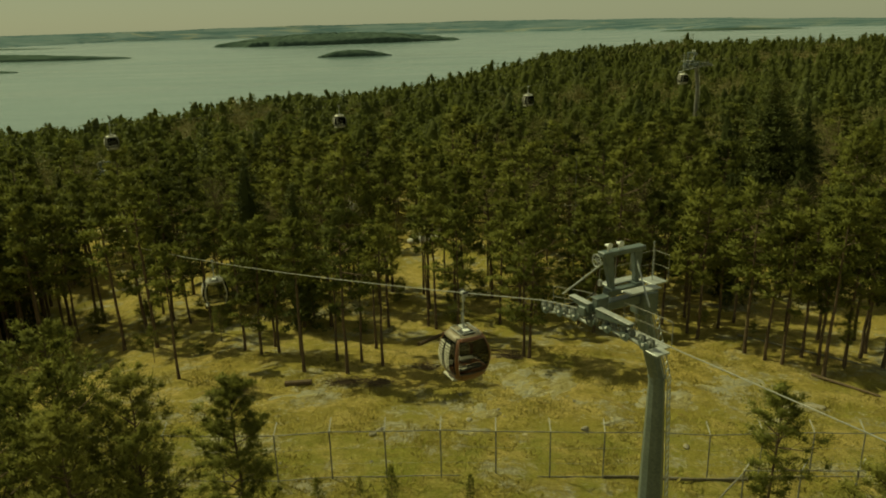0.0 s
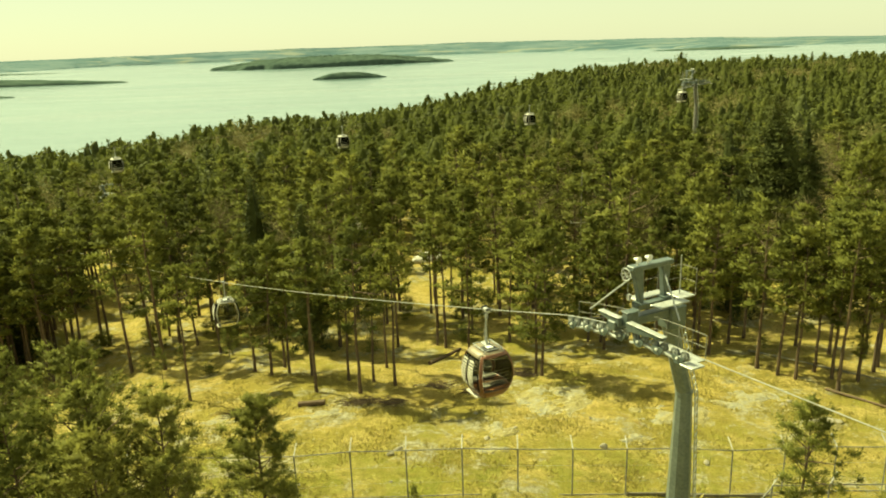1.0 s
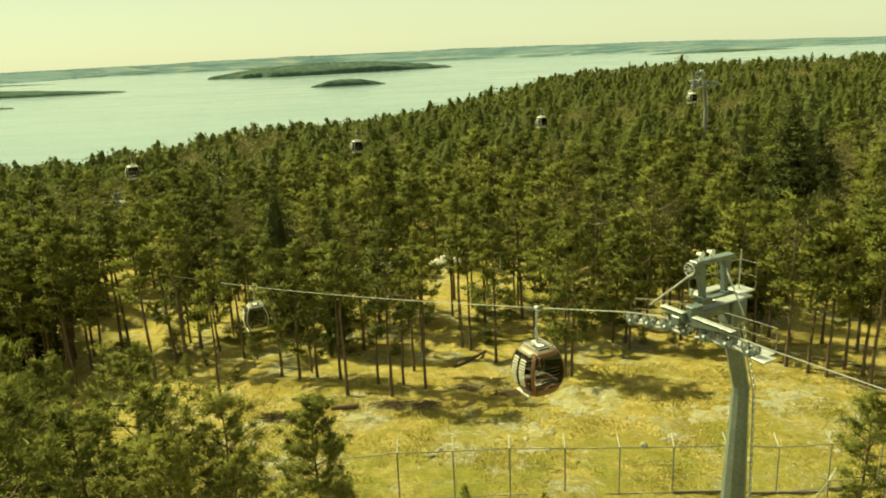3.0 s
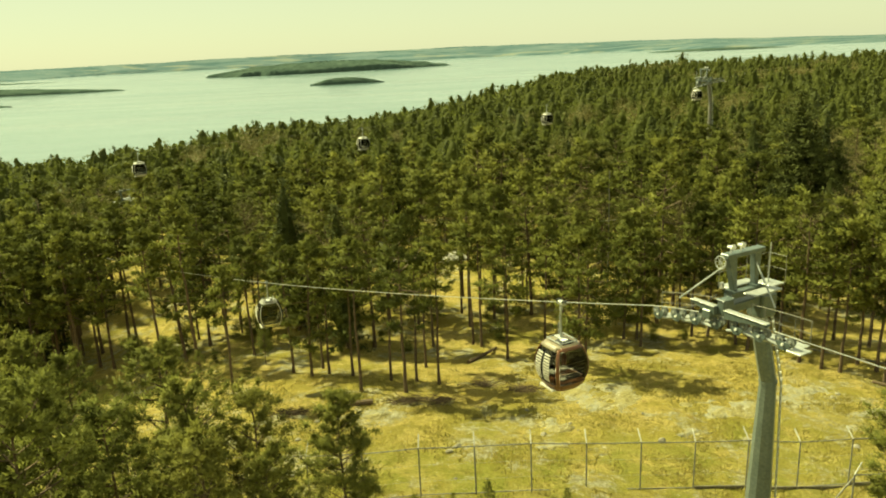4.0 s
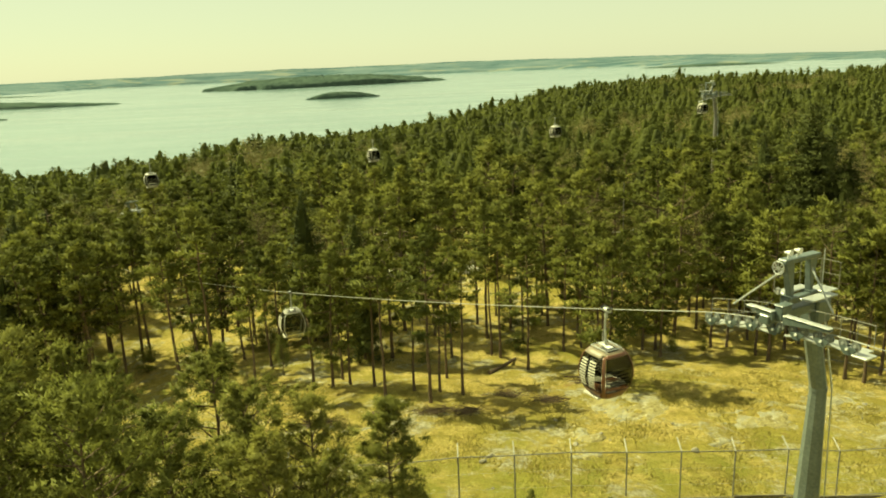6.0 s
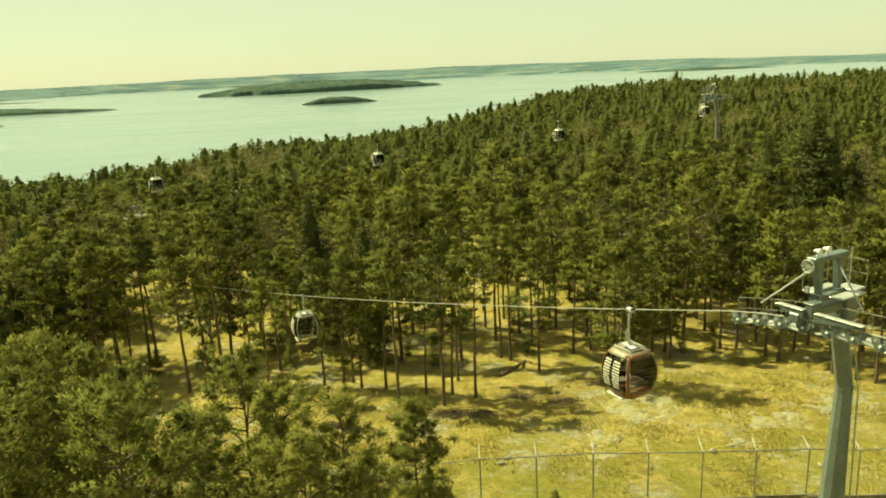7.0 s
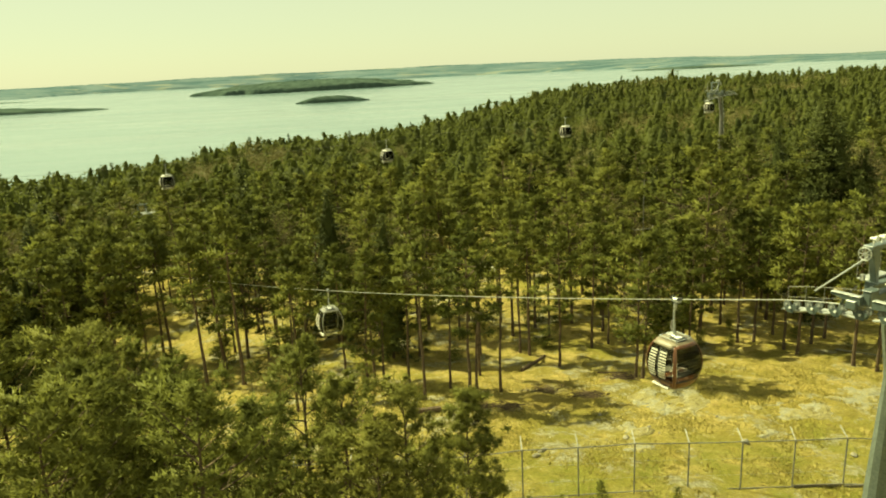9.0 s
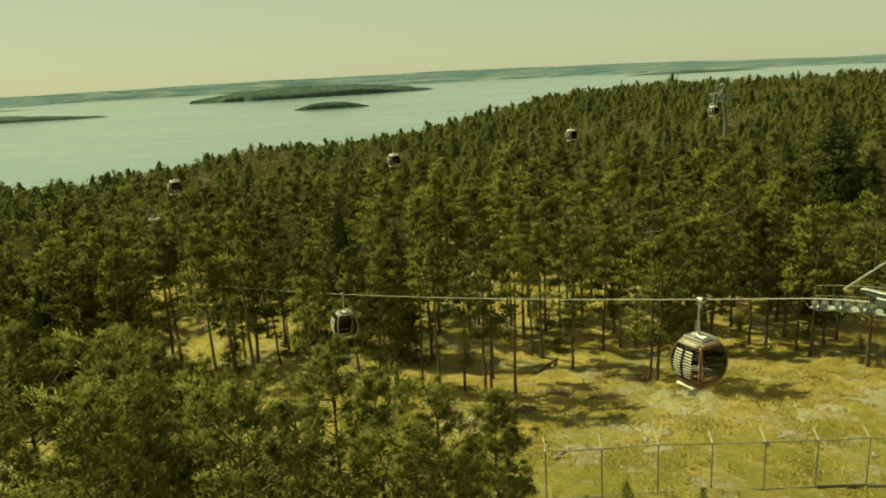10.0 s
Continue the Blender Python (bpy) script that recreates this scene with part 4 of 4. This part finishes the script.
    # bracket arms to the catwalk ends
    for a in (-2.2, -1.2, 1.2, 2.4):
        add("bracket", tube([(a, 0.05, saddle(a) - 0.34), (a, -0.72, saddle(a) - 0.44)], 0.025, 6), M_GALV)
    # foundation
    part("foundation", box((0, 0, 0.1), (1.9, 1.9, 0.7), bevel=0.04), M_STONE, ob, "square grey concrete foundation block")
    return ob


HEAD, ALONG = Vector((5.0, 19.3, 10.17)), (-0.47, 0.883)
fz = float(ground_height(8.05, 22.3))
tower((8.05, 22.3, fz), HEAD, ALONG, [((8.05, 22.3, fz), 0.5), ((8.0, 22.2, fz + 2.5), 0.44), ((7.8, 21.75, 6.9), 0.285), ((6.75, 20.9, 10.35), 0.285)], "grey-green steel ropeway tower with a bent shaft on a meadow")
fz2 = float(ground_height(39.0, 112.0))
tower((39.0, 112.0, fz2), Vector((38.1, 109.6, 12.3)), (-0.92, -0.39), [((39.0, 112.0, fz2), 0.42), ((39.0, 112.0, fz2 + 2.5), 0.38), ((38.9, 111.9, 9.0), 0.24), ((38.3, 111.6, 12.5), 0.24)], "grey steel ropeway tower rising above the woods", M_POST)

fz3 = float(ground_height(-46.6, 98.6))
tower((-46.6, 98.6, fz3), Vector((-47.9, 96.2, 0.0)), (-0.72, 0.69), [((-46.6, 98.6, fz3), 0.42), ((-46.6, 98.6, fz3 + 2.0), 0.38), ((-46.7, 98.4, -2.0), 0.26), ((-47.1, 97.9, 0.2), 0.26)], "grey steel ropeway tower with its head among treetops", M_POST)


# ---- cabins ----
LEVELS = (0.0, 0.12, 0.3, 0.55, 0.85, 1.15, 1.45, 1.7, 1.9, 2.05)
HALF = (0.72, 0.78, 0.86, 0.96, 1.03, 1.04, 0.99, 0.91, 0.81, 0.7)


def shell(u, z, off=0.0):
    """A place on the cabin's skin: u in turns round it from the middle of a face, z up."""
    w = float(np.interp(z, LEVELS, HALF)) + off
    c, s = math.cos(2 * math.pi * u), math.sin(2 * math.pi * u)
    r = w / (abs(c) ** 3.6 + abs(s) ** 3.6) ** (1 / 3.6)
    return Vector((r * c, r * s, z))


def skin(u0, u1, z0, z1, off, thick, nu=8, nz=6):
    """A curved panel of the skin with thickness."""
    bm = bmesh.new()
    grid = []
    for o in (off, off - thick):
        grid.append([[bm.verts.new(shell(u0 + (u1 - u0) * i / nu, z0 + (z1 - z0) * j / nz, o)) for i in range(nu + 1)] for j in range(nz + 1)])
    a, b = grid
    for j in range(nz):
        for i in range(nu):
            bm.faces.new((a[j][i], a[j][i + 1], a[j + 1][i + 1], a[j + 1][i]))
            bm.faces.new((b[j][i], b[j + 1][i], b[j + 1][i + 1], b[j][i + 1]))
    for i in range(nu):
        bm.faces.new((a[0][i + 1], a[0][i], b[0][i], b[0][i + 1]))
        bm.faces.new((a[nz][i], a[nz][i + 1], b[nz][i + 1], b[nz][i]))
    for j in range(nz):
        bm.faces.new((a[j][0], a[j + 1][0], b[j + 1][0], b[j][0]))
        bm.faces.new((a[j + 1][nu], a[j][nu], b[j][nu], b[j + 1][nu]))
    return bm


def cabin(rope, turn, frame_mat, apron_mat, label, hang=1.85, size=0.86, eaves_mat=None, roof_mat=None, glass_mat=None, backrests=True):
    """A gondola cabin under its grip. rope: where the grip holds; the floor lies hang + 2.1 m lower."""
    m = pose(rope[0], rope[1], rope[2] - (hang + 2.1) * size, 0, 0, turn) @ Matrix.Diagonal((size, size, size, 1))
    ob = thing("gondola_cabin", m, label, "gondola cabin", "cabins of the ropeway")
    edge = 0.003 if glass_mat else 0.0105
    for k in range(4):
        u = 0.25 * k
        part("corner_frame", skin(u + 0.125 - edge, u + 0.125 + edge, 0.1, 2.0, 0.02, 0.05, 4, 14), frame_mat, ob, "", True)
        pane = part("window", skin(u - 0.112, u + 0.112, 0.4, 1.9, 0.0, 0.012, 10, 10), glass_mat or M_SMOKED, ob, "dark tinted curved window", True)
        pane.visible_shadow = False
        part("apron_panel", skin(u - 0.113, u + 0.113, 0.08, 0.37, 0.006, 0.03, 10, 4), apron_mat, ob, "", True)
        part("eaves_panel", skin(u - 0.113, u + 0.113, 1.93, 2.06, 0.012, 0.03, 10, 3), eaves_mat if eaves_mat and (k == 3 or frame_mat is not M_RED) else frame_mat, ob, "", True)
        part("window_bar", skin(u - 0.113, u + 0.113, 0.37, 0.4, 0.016, 0.035, 10, 1), M_RUBBER, ob)
    # door on one face: two leaves with a dark seam and ski racks of pale slats
    part("door_seam", skin(0.75 - 0.004, 0.75 + 0.004, 0.12, 1.86, 0.014, 0.02, 1, 12), M_RUBBER, ob)
    for side in (-1, 1):
        rack = part("ski_rack", skin(0.75 + side * 0.042 - 0.003, 0.75 + side * 0.042 + 0.003, 0.45, 1.85, 0.05, 0.03, 1, 10), M_RUBBER, ob, "ski rack of pale slats")
        for k in range(10):
            z = 0.55 + 0.128 * k
            part("slat", skin(0.75 + side * 0.042 - 0.028, 0.75 + side * 0.042 + 0.028, z, z + 0.058, 0.075, 0.022, 3, 1), M_CREAM, rack)
    # bench and backrest seen through the windows
    for side in (-1, 1) if backrests else ():
        part("bench", box((0.42 * side, 0, 0.48), (0.42, 1.3, 0.08), None, 0.02), M_SEAT, ob)
        for k in range(4):
            part("backrest_slat", box((0.74 * side, 0, 0.74 + 0.17 * k), (0.03, 1.35, 0.035), None, 0.008), M_SEAT, ob)
    # floor, step and roof
    bm = bmesh.new()
    for z, o in ((0.0, -0.02), (0.1, 0.0)):
        bm.faces.new([bm.verts.new(shell(k / 40, z, o)) for k in range(40)])
    bm.verts.ensure_lookup_table()
    for k in range(40):
        bm.faces.new((bm.verts[k], bm.verts[(k + 1) % 40], bm.verts[40 + (k + 1) % 40], bm.verts[40 + k]))
    part("floor_pan", bm, apron_mat, ob)
    part("step", box((0, -0.72, 0.03), (1.0, 0.3, 0.09), None, 0.02), M_CREAM, ob, "cream entrance step")
    bm = bmesh.new()
    for z, o in ((2.03, 0.0), (2.08, -0.03), (2.11, -0.2)):
        for k in range(40):
            bm.verts.new(shell(k / 40, 2.05, o) + Vector((0, 0, z - 2.05)))
    bm.verts.ensure_lookup_table()
    for j in range(2):
        for k in range(40):
            bm.faces.new([bm.verts[j * 40 + k], bm.verts[j * 40 + (k + 1) % 40], bm.verts[(j + 1) * 40 + (k + 1) % 40], bm.verts[(j + 1) * 40 + k]])
    bm.faces.new(bm.verts[80:120])
    part("roof", bm, roof_mat or M_CREAM, ob, "", True)
    part("roof_hatch", box((0.2, 0, 2.14), (0.6, 0.62, 0.1), None, 0.03), M_RUBBER, ob, "dark roof equipment box")
    part("battery_box", box((-0.34, 0.12, 2.16), (0.3, 0.36, 0.13), None, 0.02), M_ZINC, ob)
    part("vent_cap", box((0.22, -0.02, 2.22), (0.26, 0.3, 0.06), None, 0.015), M_PALE, ob)
    for y in (0.45, -0.45):
        part("roof_rail", tube([(-0.55, y, 2.1), (-0.5, y, 2.22), (0.5, y, 2.22), (0.55, y, 2.1)], 0.026, 6), M_GALV, ob)
    for x in (-0.52, 0.52):
        part("cross_bar", tube([(x, -0.45, 2.2), (x, 0.45, 2.2)], 0.02, 6), M_GALV, ob)
    part("hanger_foot", box((-0.02, 0, 2.2), (0.24, 0.24, 0.16), None, 0.03), M_GALV, ob)
    # hanger and grip
    top = 2.1 + hang
    hanger = part("hanger", tube([(-0.02, 0, 2.2), (-0.06, 0.0, 2.5), (-0.12, 0.02, 2.2 + hang * 0.55), (-0.06, 0.02, top - 0.12), (0, 0, top - 0.05)], [0.07, 0.055, 0.05, 0.045, 0.045], 8), M_GALV, ob, "grey steel hanger arm")
    part("damper", tube([(-0.18, 0.0, 2.42), (-0.24, 0.02, 2.62), (-0.2, 0.02, 2.9)], 0.05, 8), M_POST, hanger)
    part("yoke", box((-0.06, 0.02, top - 0.3), (0.16, 0.12, 0.3), None, 0.03), M_GALV, hanger)
    grip = part("grip", box((0, 0, top - 0.02), (0.5, 0.2, 0.18), None, 0.03), M_GALV, ob, "steel rope grip")
    for x in (-0.2, 0.2):
        part("grip_roller", tube([(x, -0.13, top + 0.06), (x, 0.13, top + 0.06)], 0.06, 10), M_RUBBER, grip)
    return ob


# ropes
def rope_between(points, label, radius=0.017, material=M_WIRE):
    tagged(part("rope", tube(points, radius, 6), material), label, "steel rope", "ropes of the ropeway")


h1 = at_frame(HEAD, ALONG)
T0 = h1 @ Vector((2.78, 0, saddle(2.78)))
Q0 = Vector((-14.76, 42.57, 4.77))
span = Q0 - T0
RUN = math.hypot(span.x, span.y)


def near_rope(f):
    """The rope from the tower down into the wood, sagging a little; f = 1 at the second cabin."""
    return T0 + span * f - Vector((0, 0, 0.0008 * 784 * f * (1 - f)))


R0 = h1 @ Vector((-2.78, 0, saddle(-2.78)))
line = [R0 + Vector((math.cos(radians(RIGHT_TH)), math.sin(radians(RIGHT_TH)), RIGHT_S)) * d for d in (40, 20, 8, 3)]
line += [h1 @ Vector((a, 0, saddle(a))) for a in np.linspace(-2.78, 2.78, 12)]
line += [near_rope(f) for f in np.linspace(0.1, 2.2, 22)]
rope_between(line, "pale steel rope running over the tower wheels")
G1, G2 = near_rope(3.95 / RUN), near_rope(1.0)
CABIN_TURN = -63.0
cabin(G1, CABIN_TURN, M_RED, M_RED, "brown-red gondola cabin with dark windows and ski racks", eaves_mat=M_TAN, roof_mat=M_TAN)
cabin(G2, CABIN_TURN - 6, M_ZINC, M_CLEAR, "glassy gondola cabin with thin pale edges among the trees", 1.55, 0.78, M_CLEAR, M_POST, M_GLASS, False)
FAR_GRIPS = [(35.5, 108.5, 12.4), (11.4, 97.5, 10.9), (-12.6, 86.6, 10.0), (-35.6, 75.8, 9.6)]
for q in FAR_GRIPS:
    cabin(q, -60, M_POST, M_CREAM, "white-roofed gondola cabin hanging over the wood", 1.6, 0.7, M_CREAM)
rope_between([(60, 118.5, 14.6)] + FAR_GRIPS + [(-59, 65, 9.8), (-85, 54, 10.6)], "thin steel rope above the treetops", 0.01, M_POST)


# ---- wire pole standing in the wood ----
PX, PY, PH = 12.6, 66.0, 6.7
pz = float(ground_height(PX, PY))
pole = thing("utility_pole", pose(PX, PY, pz, 0, 0, 8), "thin grey pole with a crossarm among the pines", "pole")
part("shaft", tube([(0, 0, -0.2), (0, 0, PH * 0.6), (0, 0, PH + 4.8)], [0.08, 0.06, 0.04], 8), M_POST, pole)
part("crossarm", box((0, 0, PH), (2.2, 0.06, 0.06), None, 0.012), M_ZINC, pole, "pale crossarm")
for x in (-1.0, 1.0):
    part("insulator", tube([(x, 0, PH + 0.05), (x, 0, PH + 0.12), (x, 0, PH + 0.22)], [0.03, 0.05, 0.03], 8), M_PALE, pole)


# ---- fences ----
def fence(posts, height, label, outrigger=0.0, lean=(0, 1), rails=(1.0, 0.04), drop=None):
    """Posts with bent pale tops, a top rail and a bottom rail from post to post."""
    x0, y0 = posts[0]
    foot = Vector((x0, y0, float(ground_height(x0, y0))))
    ob = thing("fence", Matrix.Translation(foot), label, "fence", "fences of the enclosure")
    feet = [Vector((x, y, float(ground_height(x, y)) - (drop or {}).get(k, 0.0))) - foot for k, (x, y) in enumerate(posts)]
    r = random.Random(3)
    for q in feet:
        tip = q + Vector((r.uniform(-0.02, 0.02), r.uniform(-0.02, 0.02), height))
        post = part("post", tube([q + Vector((0, 0, -0.2)), tip], 0.033, 8), M_POST, ob)
        if outrigger:
            a = tip + Vector((lean[0] * outrigger + r.uniform(-0.05, 0.05), lean[1] * outrigger, outrigger * 0.55))
            part("outrigger", tube([tip + Vector((0, 0, -0.08)), tip, a], 0.024, 8), M_ZINC, post, "pale bent outrigger arm")
    for f in rails:
        for a, b in zip(feet, feet[1:]):
            up = Vector((0, 0, height * f))
            mid = (a + b) / 2 + up + Vector((0, 0, -0.012 if f > 0.5 else 0.01))
            part("top_rail" if f > 0.5 else "bottom_rail", tube([a + up, mid, b + up], 0.024, 6), M_POST, ob)
    for f in (0.33, 0.66):
        part("wire", tube([q + Vector((0, 0, height * f)) for q in feet], 0.004, 4), M_WIRE, ob)
    return ob


fence([(2.4 * k, 26.03 + 0.075 * max(0, 2.4 * k)) for k in range(-8, 13)], 2.36, "tall steel post fence with pale bent tops across a meadow", 0.6, (0, 1), drop={9: 0.27, 10: 0.1, 11: 0.06})
low_fence = fence([(11.3, 21.8), (13.46, 21.9), (15.65, 22.0), (18.0, 22.1)], 3.37, "dark steel post fence with angled tops below the tower", 0.55, (0.8, 0.6), drop={1: -0.07, 2: -0.25, 3: -0.4})
part("brace", tube([(0, 0, 3.3), (-0.7, -0.25, 2.7), (-1.4, -0.5, 2.0)], 0.028, 6), M_POST, low_fence, "slanting brace")

# plank at the foot of the fence
for k in range(4):
    x = 8.4 + 2.4 * k
    y = 25.95 + 0.075 * x
    ob = part("kick_board", box((0, 0, 0), (2.38, 0.06, 0.16), None, 0.01), M_BOARD)
    ob.matrix_basis = pose(x, y, float(ground_height(x, y)) + 0.07, 0, 4.5, 4)
    tagged(ob, "weathered grey board along the foot of a fence", "board", "boards under the fence")


# ---- stones, logs and grass ----
def rock_mesh(seed, flat):
    bm = bmesh.new()
    bmesh.ops.create_icosphere(bm, subdivisions=3, radius=0.5)
    for v in bm.verts:
        n = noise.noise(v.co * 2.1 + Vector((seed * 7.3, 0, 0))) * 0.28 + noise.noise(v.co * 5.0 + Vector((0, seed * 3.1, 0))) * 0.1
        v.co *= 1 + n
        v.co.z *= flat
        v.co.z = max(v.co.z, -0.12 * flat - 0.1)
    return bm


def stone(x, y, sx, sy, sz, turn, seed, label, name="stone", category="stone", group="stones in the meadow", sink=0.25, material=M_STONE):
    ob = part(name, rock_mesh(seed, 1.0), material, None, "", True)
    ob.matrix_basis = pose(x, y, float(ground_height(x, y)) + sz * (0.5 - sink) * 0.5, 0, 0, turn) @ Matrix.Diagonal((sx, sy, sz, 1))
    return tagged(ob, label, category, group)


stone(-3.1, 30.95, 0.55, 0.3, 0.3, 30, 1, "pale angular granite stone lying in dry grass")
stone(-3.5, 30.5, 0.42, 0.25, 0.25, 10, 2, "pale angular granite stone lying in dry grass")
stone(7.3, 31.4, 0.42, 0.32, 0.36, 0, 3, "rounded grey stone lying in dry grass")
sr = random.Random(11)
for k in range(16):
    x, y = sr.uniform(-14, 20), sr.uniform(24.5, 38)
    w = sr.uniform(0.12, 0.32)
    stone(x, y, w * 1.4, w, w * 0.7, sr.uniform(0, 180), 4 + k % 5, "small grey stone lying in dry grass")
for x, y, sx, sy, sz, turn, k in ((-12.0, 88.0, 3.6, 3.0, 4.4, 10, 1), (-9.6, 79.5, 5.0, 3.0, 1.5, 0, 2), (-2.4, 78.5, 4.0, 2.4, 1.3, 20, 3)):
    stone(x, y, sx, sy, sz, turn, k + 40, "large pale boulder among the pines", "boulder", "boulder", "boulders in the wood", material=M_BOULDER)
stone(20.2, 35.0, 2.8, 0.8, 0.22, 4, 77, "long flat pale granite slab lying in grass")
# low granite swells that break the turf
for x, y, sx, sy, turn, k in ((5.6, 38.4, 3.4, 3.2, 20, 61), (2.2, 33.2, 1.6, 1.7, 15, 63), (12.3, 36.0, 2.9, 2.3, 0, 64), (17.9, 38.0, 3.2, 2.4, 40, 65), (20.2, 35.0, 2.0, 0.9, 0, 68), (1.8, 30.4, 1.3, 0.7, 0, 69), (-14.3, 33.4, 2.4, 1.5, 0, 70), (-8.0, 36.2, 2.6, 1.3, 0, 71), (-13.2, 36.0, 2.2, 1.3, 0, 72), (9.4, 32.6, 1.5, 0.8, 0, 73)):
    n = 26
    g = np.linspace(-1, 1, n)
    gx, gy = np.meshgrid(g, g)
    rough = np.array([noise.fractal(Vector((a * 1.6 + k, b * 1.6, k * 0.37)), 0.8, 2.0, 5) for a, b in zip(gx.ravel(), gy.ravel())])
    high = 0.22 * rough + 0.11 - 0.34 * (gx.ravel() ** 2 + gy.ravel() ** 2)
    wx, wy = x + gx.ravel() * sx, y + gy.ravel() * sy
    v = np.stack([wx - x, wy - y, ground_height(wx, wy) - float(ground_height(x, y)) + np.clip(high, -0.3, 0.1)], -1)
    idx = np.arange(n * n).reshape(n, n)
    f = np.stack([idx[:-1, :-1], idx[:-1, 1:], idx[1:, 1:], idx[1:, :-1]], -1).reshape(-1, 4)
    ob = mesh_object("granite_outcrop", v, f, M_OUTCROP, smooth=True)
    ob.matrix_basis = pose(x, y, float(ground_height(x, y)))
    tagged(ob, "low grey-white granite swell showing through dry grass", "rock", "granite swells in the meadow")
# the last, short log is added in place of a dark hollow
for pts, r in ((((-1.9, 47.3), (-0.6, 49.3), (0.4, 51.1)), 0.16), (((3.2, 45.6), (5.6, 45.0)), 0.07), (((-9.6, 37.9), (-8.0, 38.0)), 0.2)):
    line = [Vector((x, y, float(ground_height(x, y)) + r * 0.7)) for x, y in pts]
    tagged(part("fallen_log", tube(line, [r, r * 0.9, r * 0.6][:len(line)], 8), M_BARK), "dark fallen trunk lying on dry grass", "log", "fallen logs")

# grass tufts and litter over the meadow
gr = np.random.default_rng(5)
n = 30000
gxs, gys = gr.uniform(-20, 26, n), gr.uniform(22.5, 46, n)
keep = np.sin(gxs * 0.8 + 1.7 * np.sin(gys * 0.5)) + np.sin(gys * 1.1 + gxs * 0.3) + gr.normal(0, 0.8, n) > 0.1
gxs, gys = gxs[keep], gys[keep]
gzs = ground_height(gxs, gys)
n = len(gxs)
d = gr.normal(0, 1, (n, 3, 2)) * 0.07
hgt = gr.uniform(0.05, 0.17, (n, 3))
v = np.zeros((n, 3, 3, 3))
for b in range(3):
    a = gr.uniform(0, 6.28, n)
    w = gr.uniform(0.02, 0.055, n)
    v[:, b, 0] = np.stack([gxs + d[:, b, 0] - w * np.cos(a), gys + d[:, b, 1] - w * np.sin(a), gzs - 0.02], -1)
    v[:, b, 1] = np.stack([gxs + d[:, b, 0] + w * np.cos(a), gys + d[:, b, 1] + w * np.sin(a), gzs - 0.02], -1)
    v[:, b, 2] = np.stack([gxs + d[:, b, 0] * 2, gys + d[:, b, 1] * 2, gzs + hgt[:, b]], -1)
tagged(mesh_object("grass", v.reshape(-1, 3), np.arange(n * 9).reshape(-1, 3), M_GRASS), "tufts of dry yellow grass on the meadow", "grass", kind="stuff")

PALE_LOG = [(21.9, 48.3), (25.2, 43.6), (28.6, 39.6)]

# ---- brush, saplings and a pale trunk at the wood's edge ----
bt = np.random.default_rng(9)
for x, y, wide in ((-1.3, 41.2, 1.3), (1.2, 39.9, 1.0), (-4.2, 38.2, 1.2), (-12.5, 36.6, 1.0), (-6.0, 38.0, 0.9), (4.4, 43.5, 0.9)):
    z = float(ground_height(x, y))
    n = 130
    c = bt.normal(0, wide * 0.45, (n, 3)) * (1, 0.6, 0) + (0, 0, 0.12)
    a = bt.uniform(0, 6.28, n)
    d = np.stack([np.cos(a), np.sin(a), bt.normal(0.05, 0.22, n)], -1) * bt.uniform(0.25, 0.6, n)[:, None]
    v = np.stack([c - d, c - d + (0, 0.02, 0.03), c + d, c + d + (0.01, 0, 0.015)], 1)
    ob = mesh_object("brush_pile", v.reshape(-1, 3), np.arange(n * 4).reshape(-1, 4)[:, [0, 1, 3, 2]], M_BARK)
    ob.matrix_basis = pose(x, y, z)
    tagged(ob, "heap of dry brown branches lying on the grass", "branches", kind="stuff")
for x, y, size, k in ((-21.4, 46.8, 0.3, 4), (-17.6, 50.6, 0.32, 2), (25.6, 40.6, 0.4, 4), (13.5, 56.0, 0.4, 2)):
    plant("young", k, x, y, size, "saplings at the edge of the wood")
# bushes in the shade of the edge
br = random.Random(31)
for k in range(60):
    x, y = (br.uniform(-30, 24), br.uniform(47, 60)) if k < 20 else (br.uniform(-34, 30), br.uniform(57, 72))
    if clearing(x, y):
        continue
    plant("shrub", br.randrange(2), x, y, br.uniform(0.08, 0.19) if k < 20 else br.uniform(0.14, 0.3), "bushes under the pines")
line = [Vector((x, y, float(ground_height(x, y)) + 0.1)) for x, y in ((23.2, 39.9), (24.4, 38.2), (25.6, 36.6))]
tagged(part("fallen_log", tube(line, [0.1, 0.09, 0.06], 8), M_BARK), "dark fallen trunk lying on dry grass", "log", "fallen logs")
line = [Vector((x, y, float(ground_height(x, y)) + 0.08)) for x, y in PALE_LOG]
tagged(part("fallen_log", tube(line, [0.09, 0.08, 0.06], 8), M_STONE), "long pale barkless trunk lying on dry grass", "log", "fallen logs")
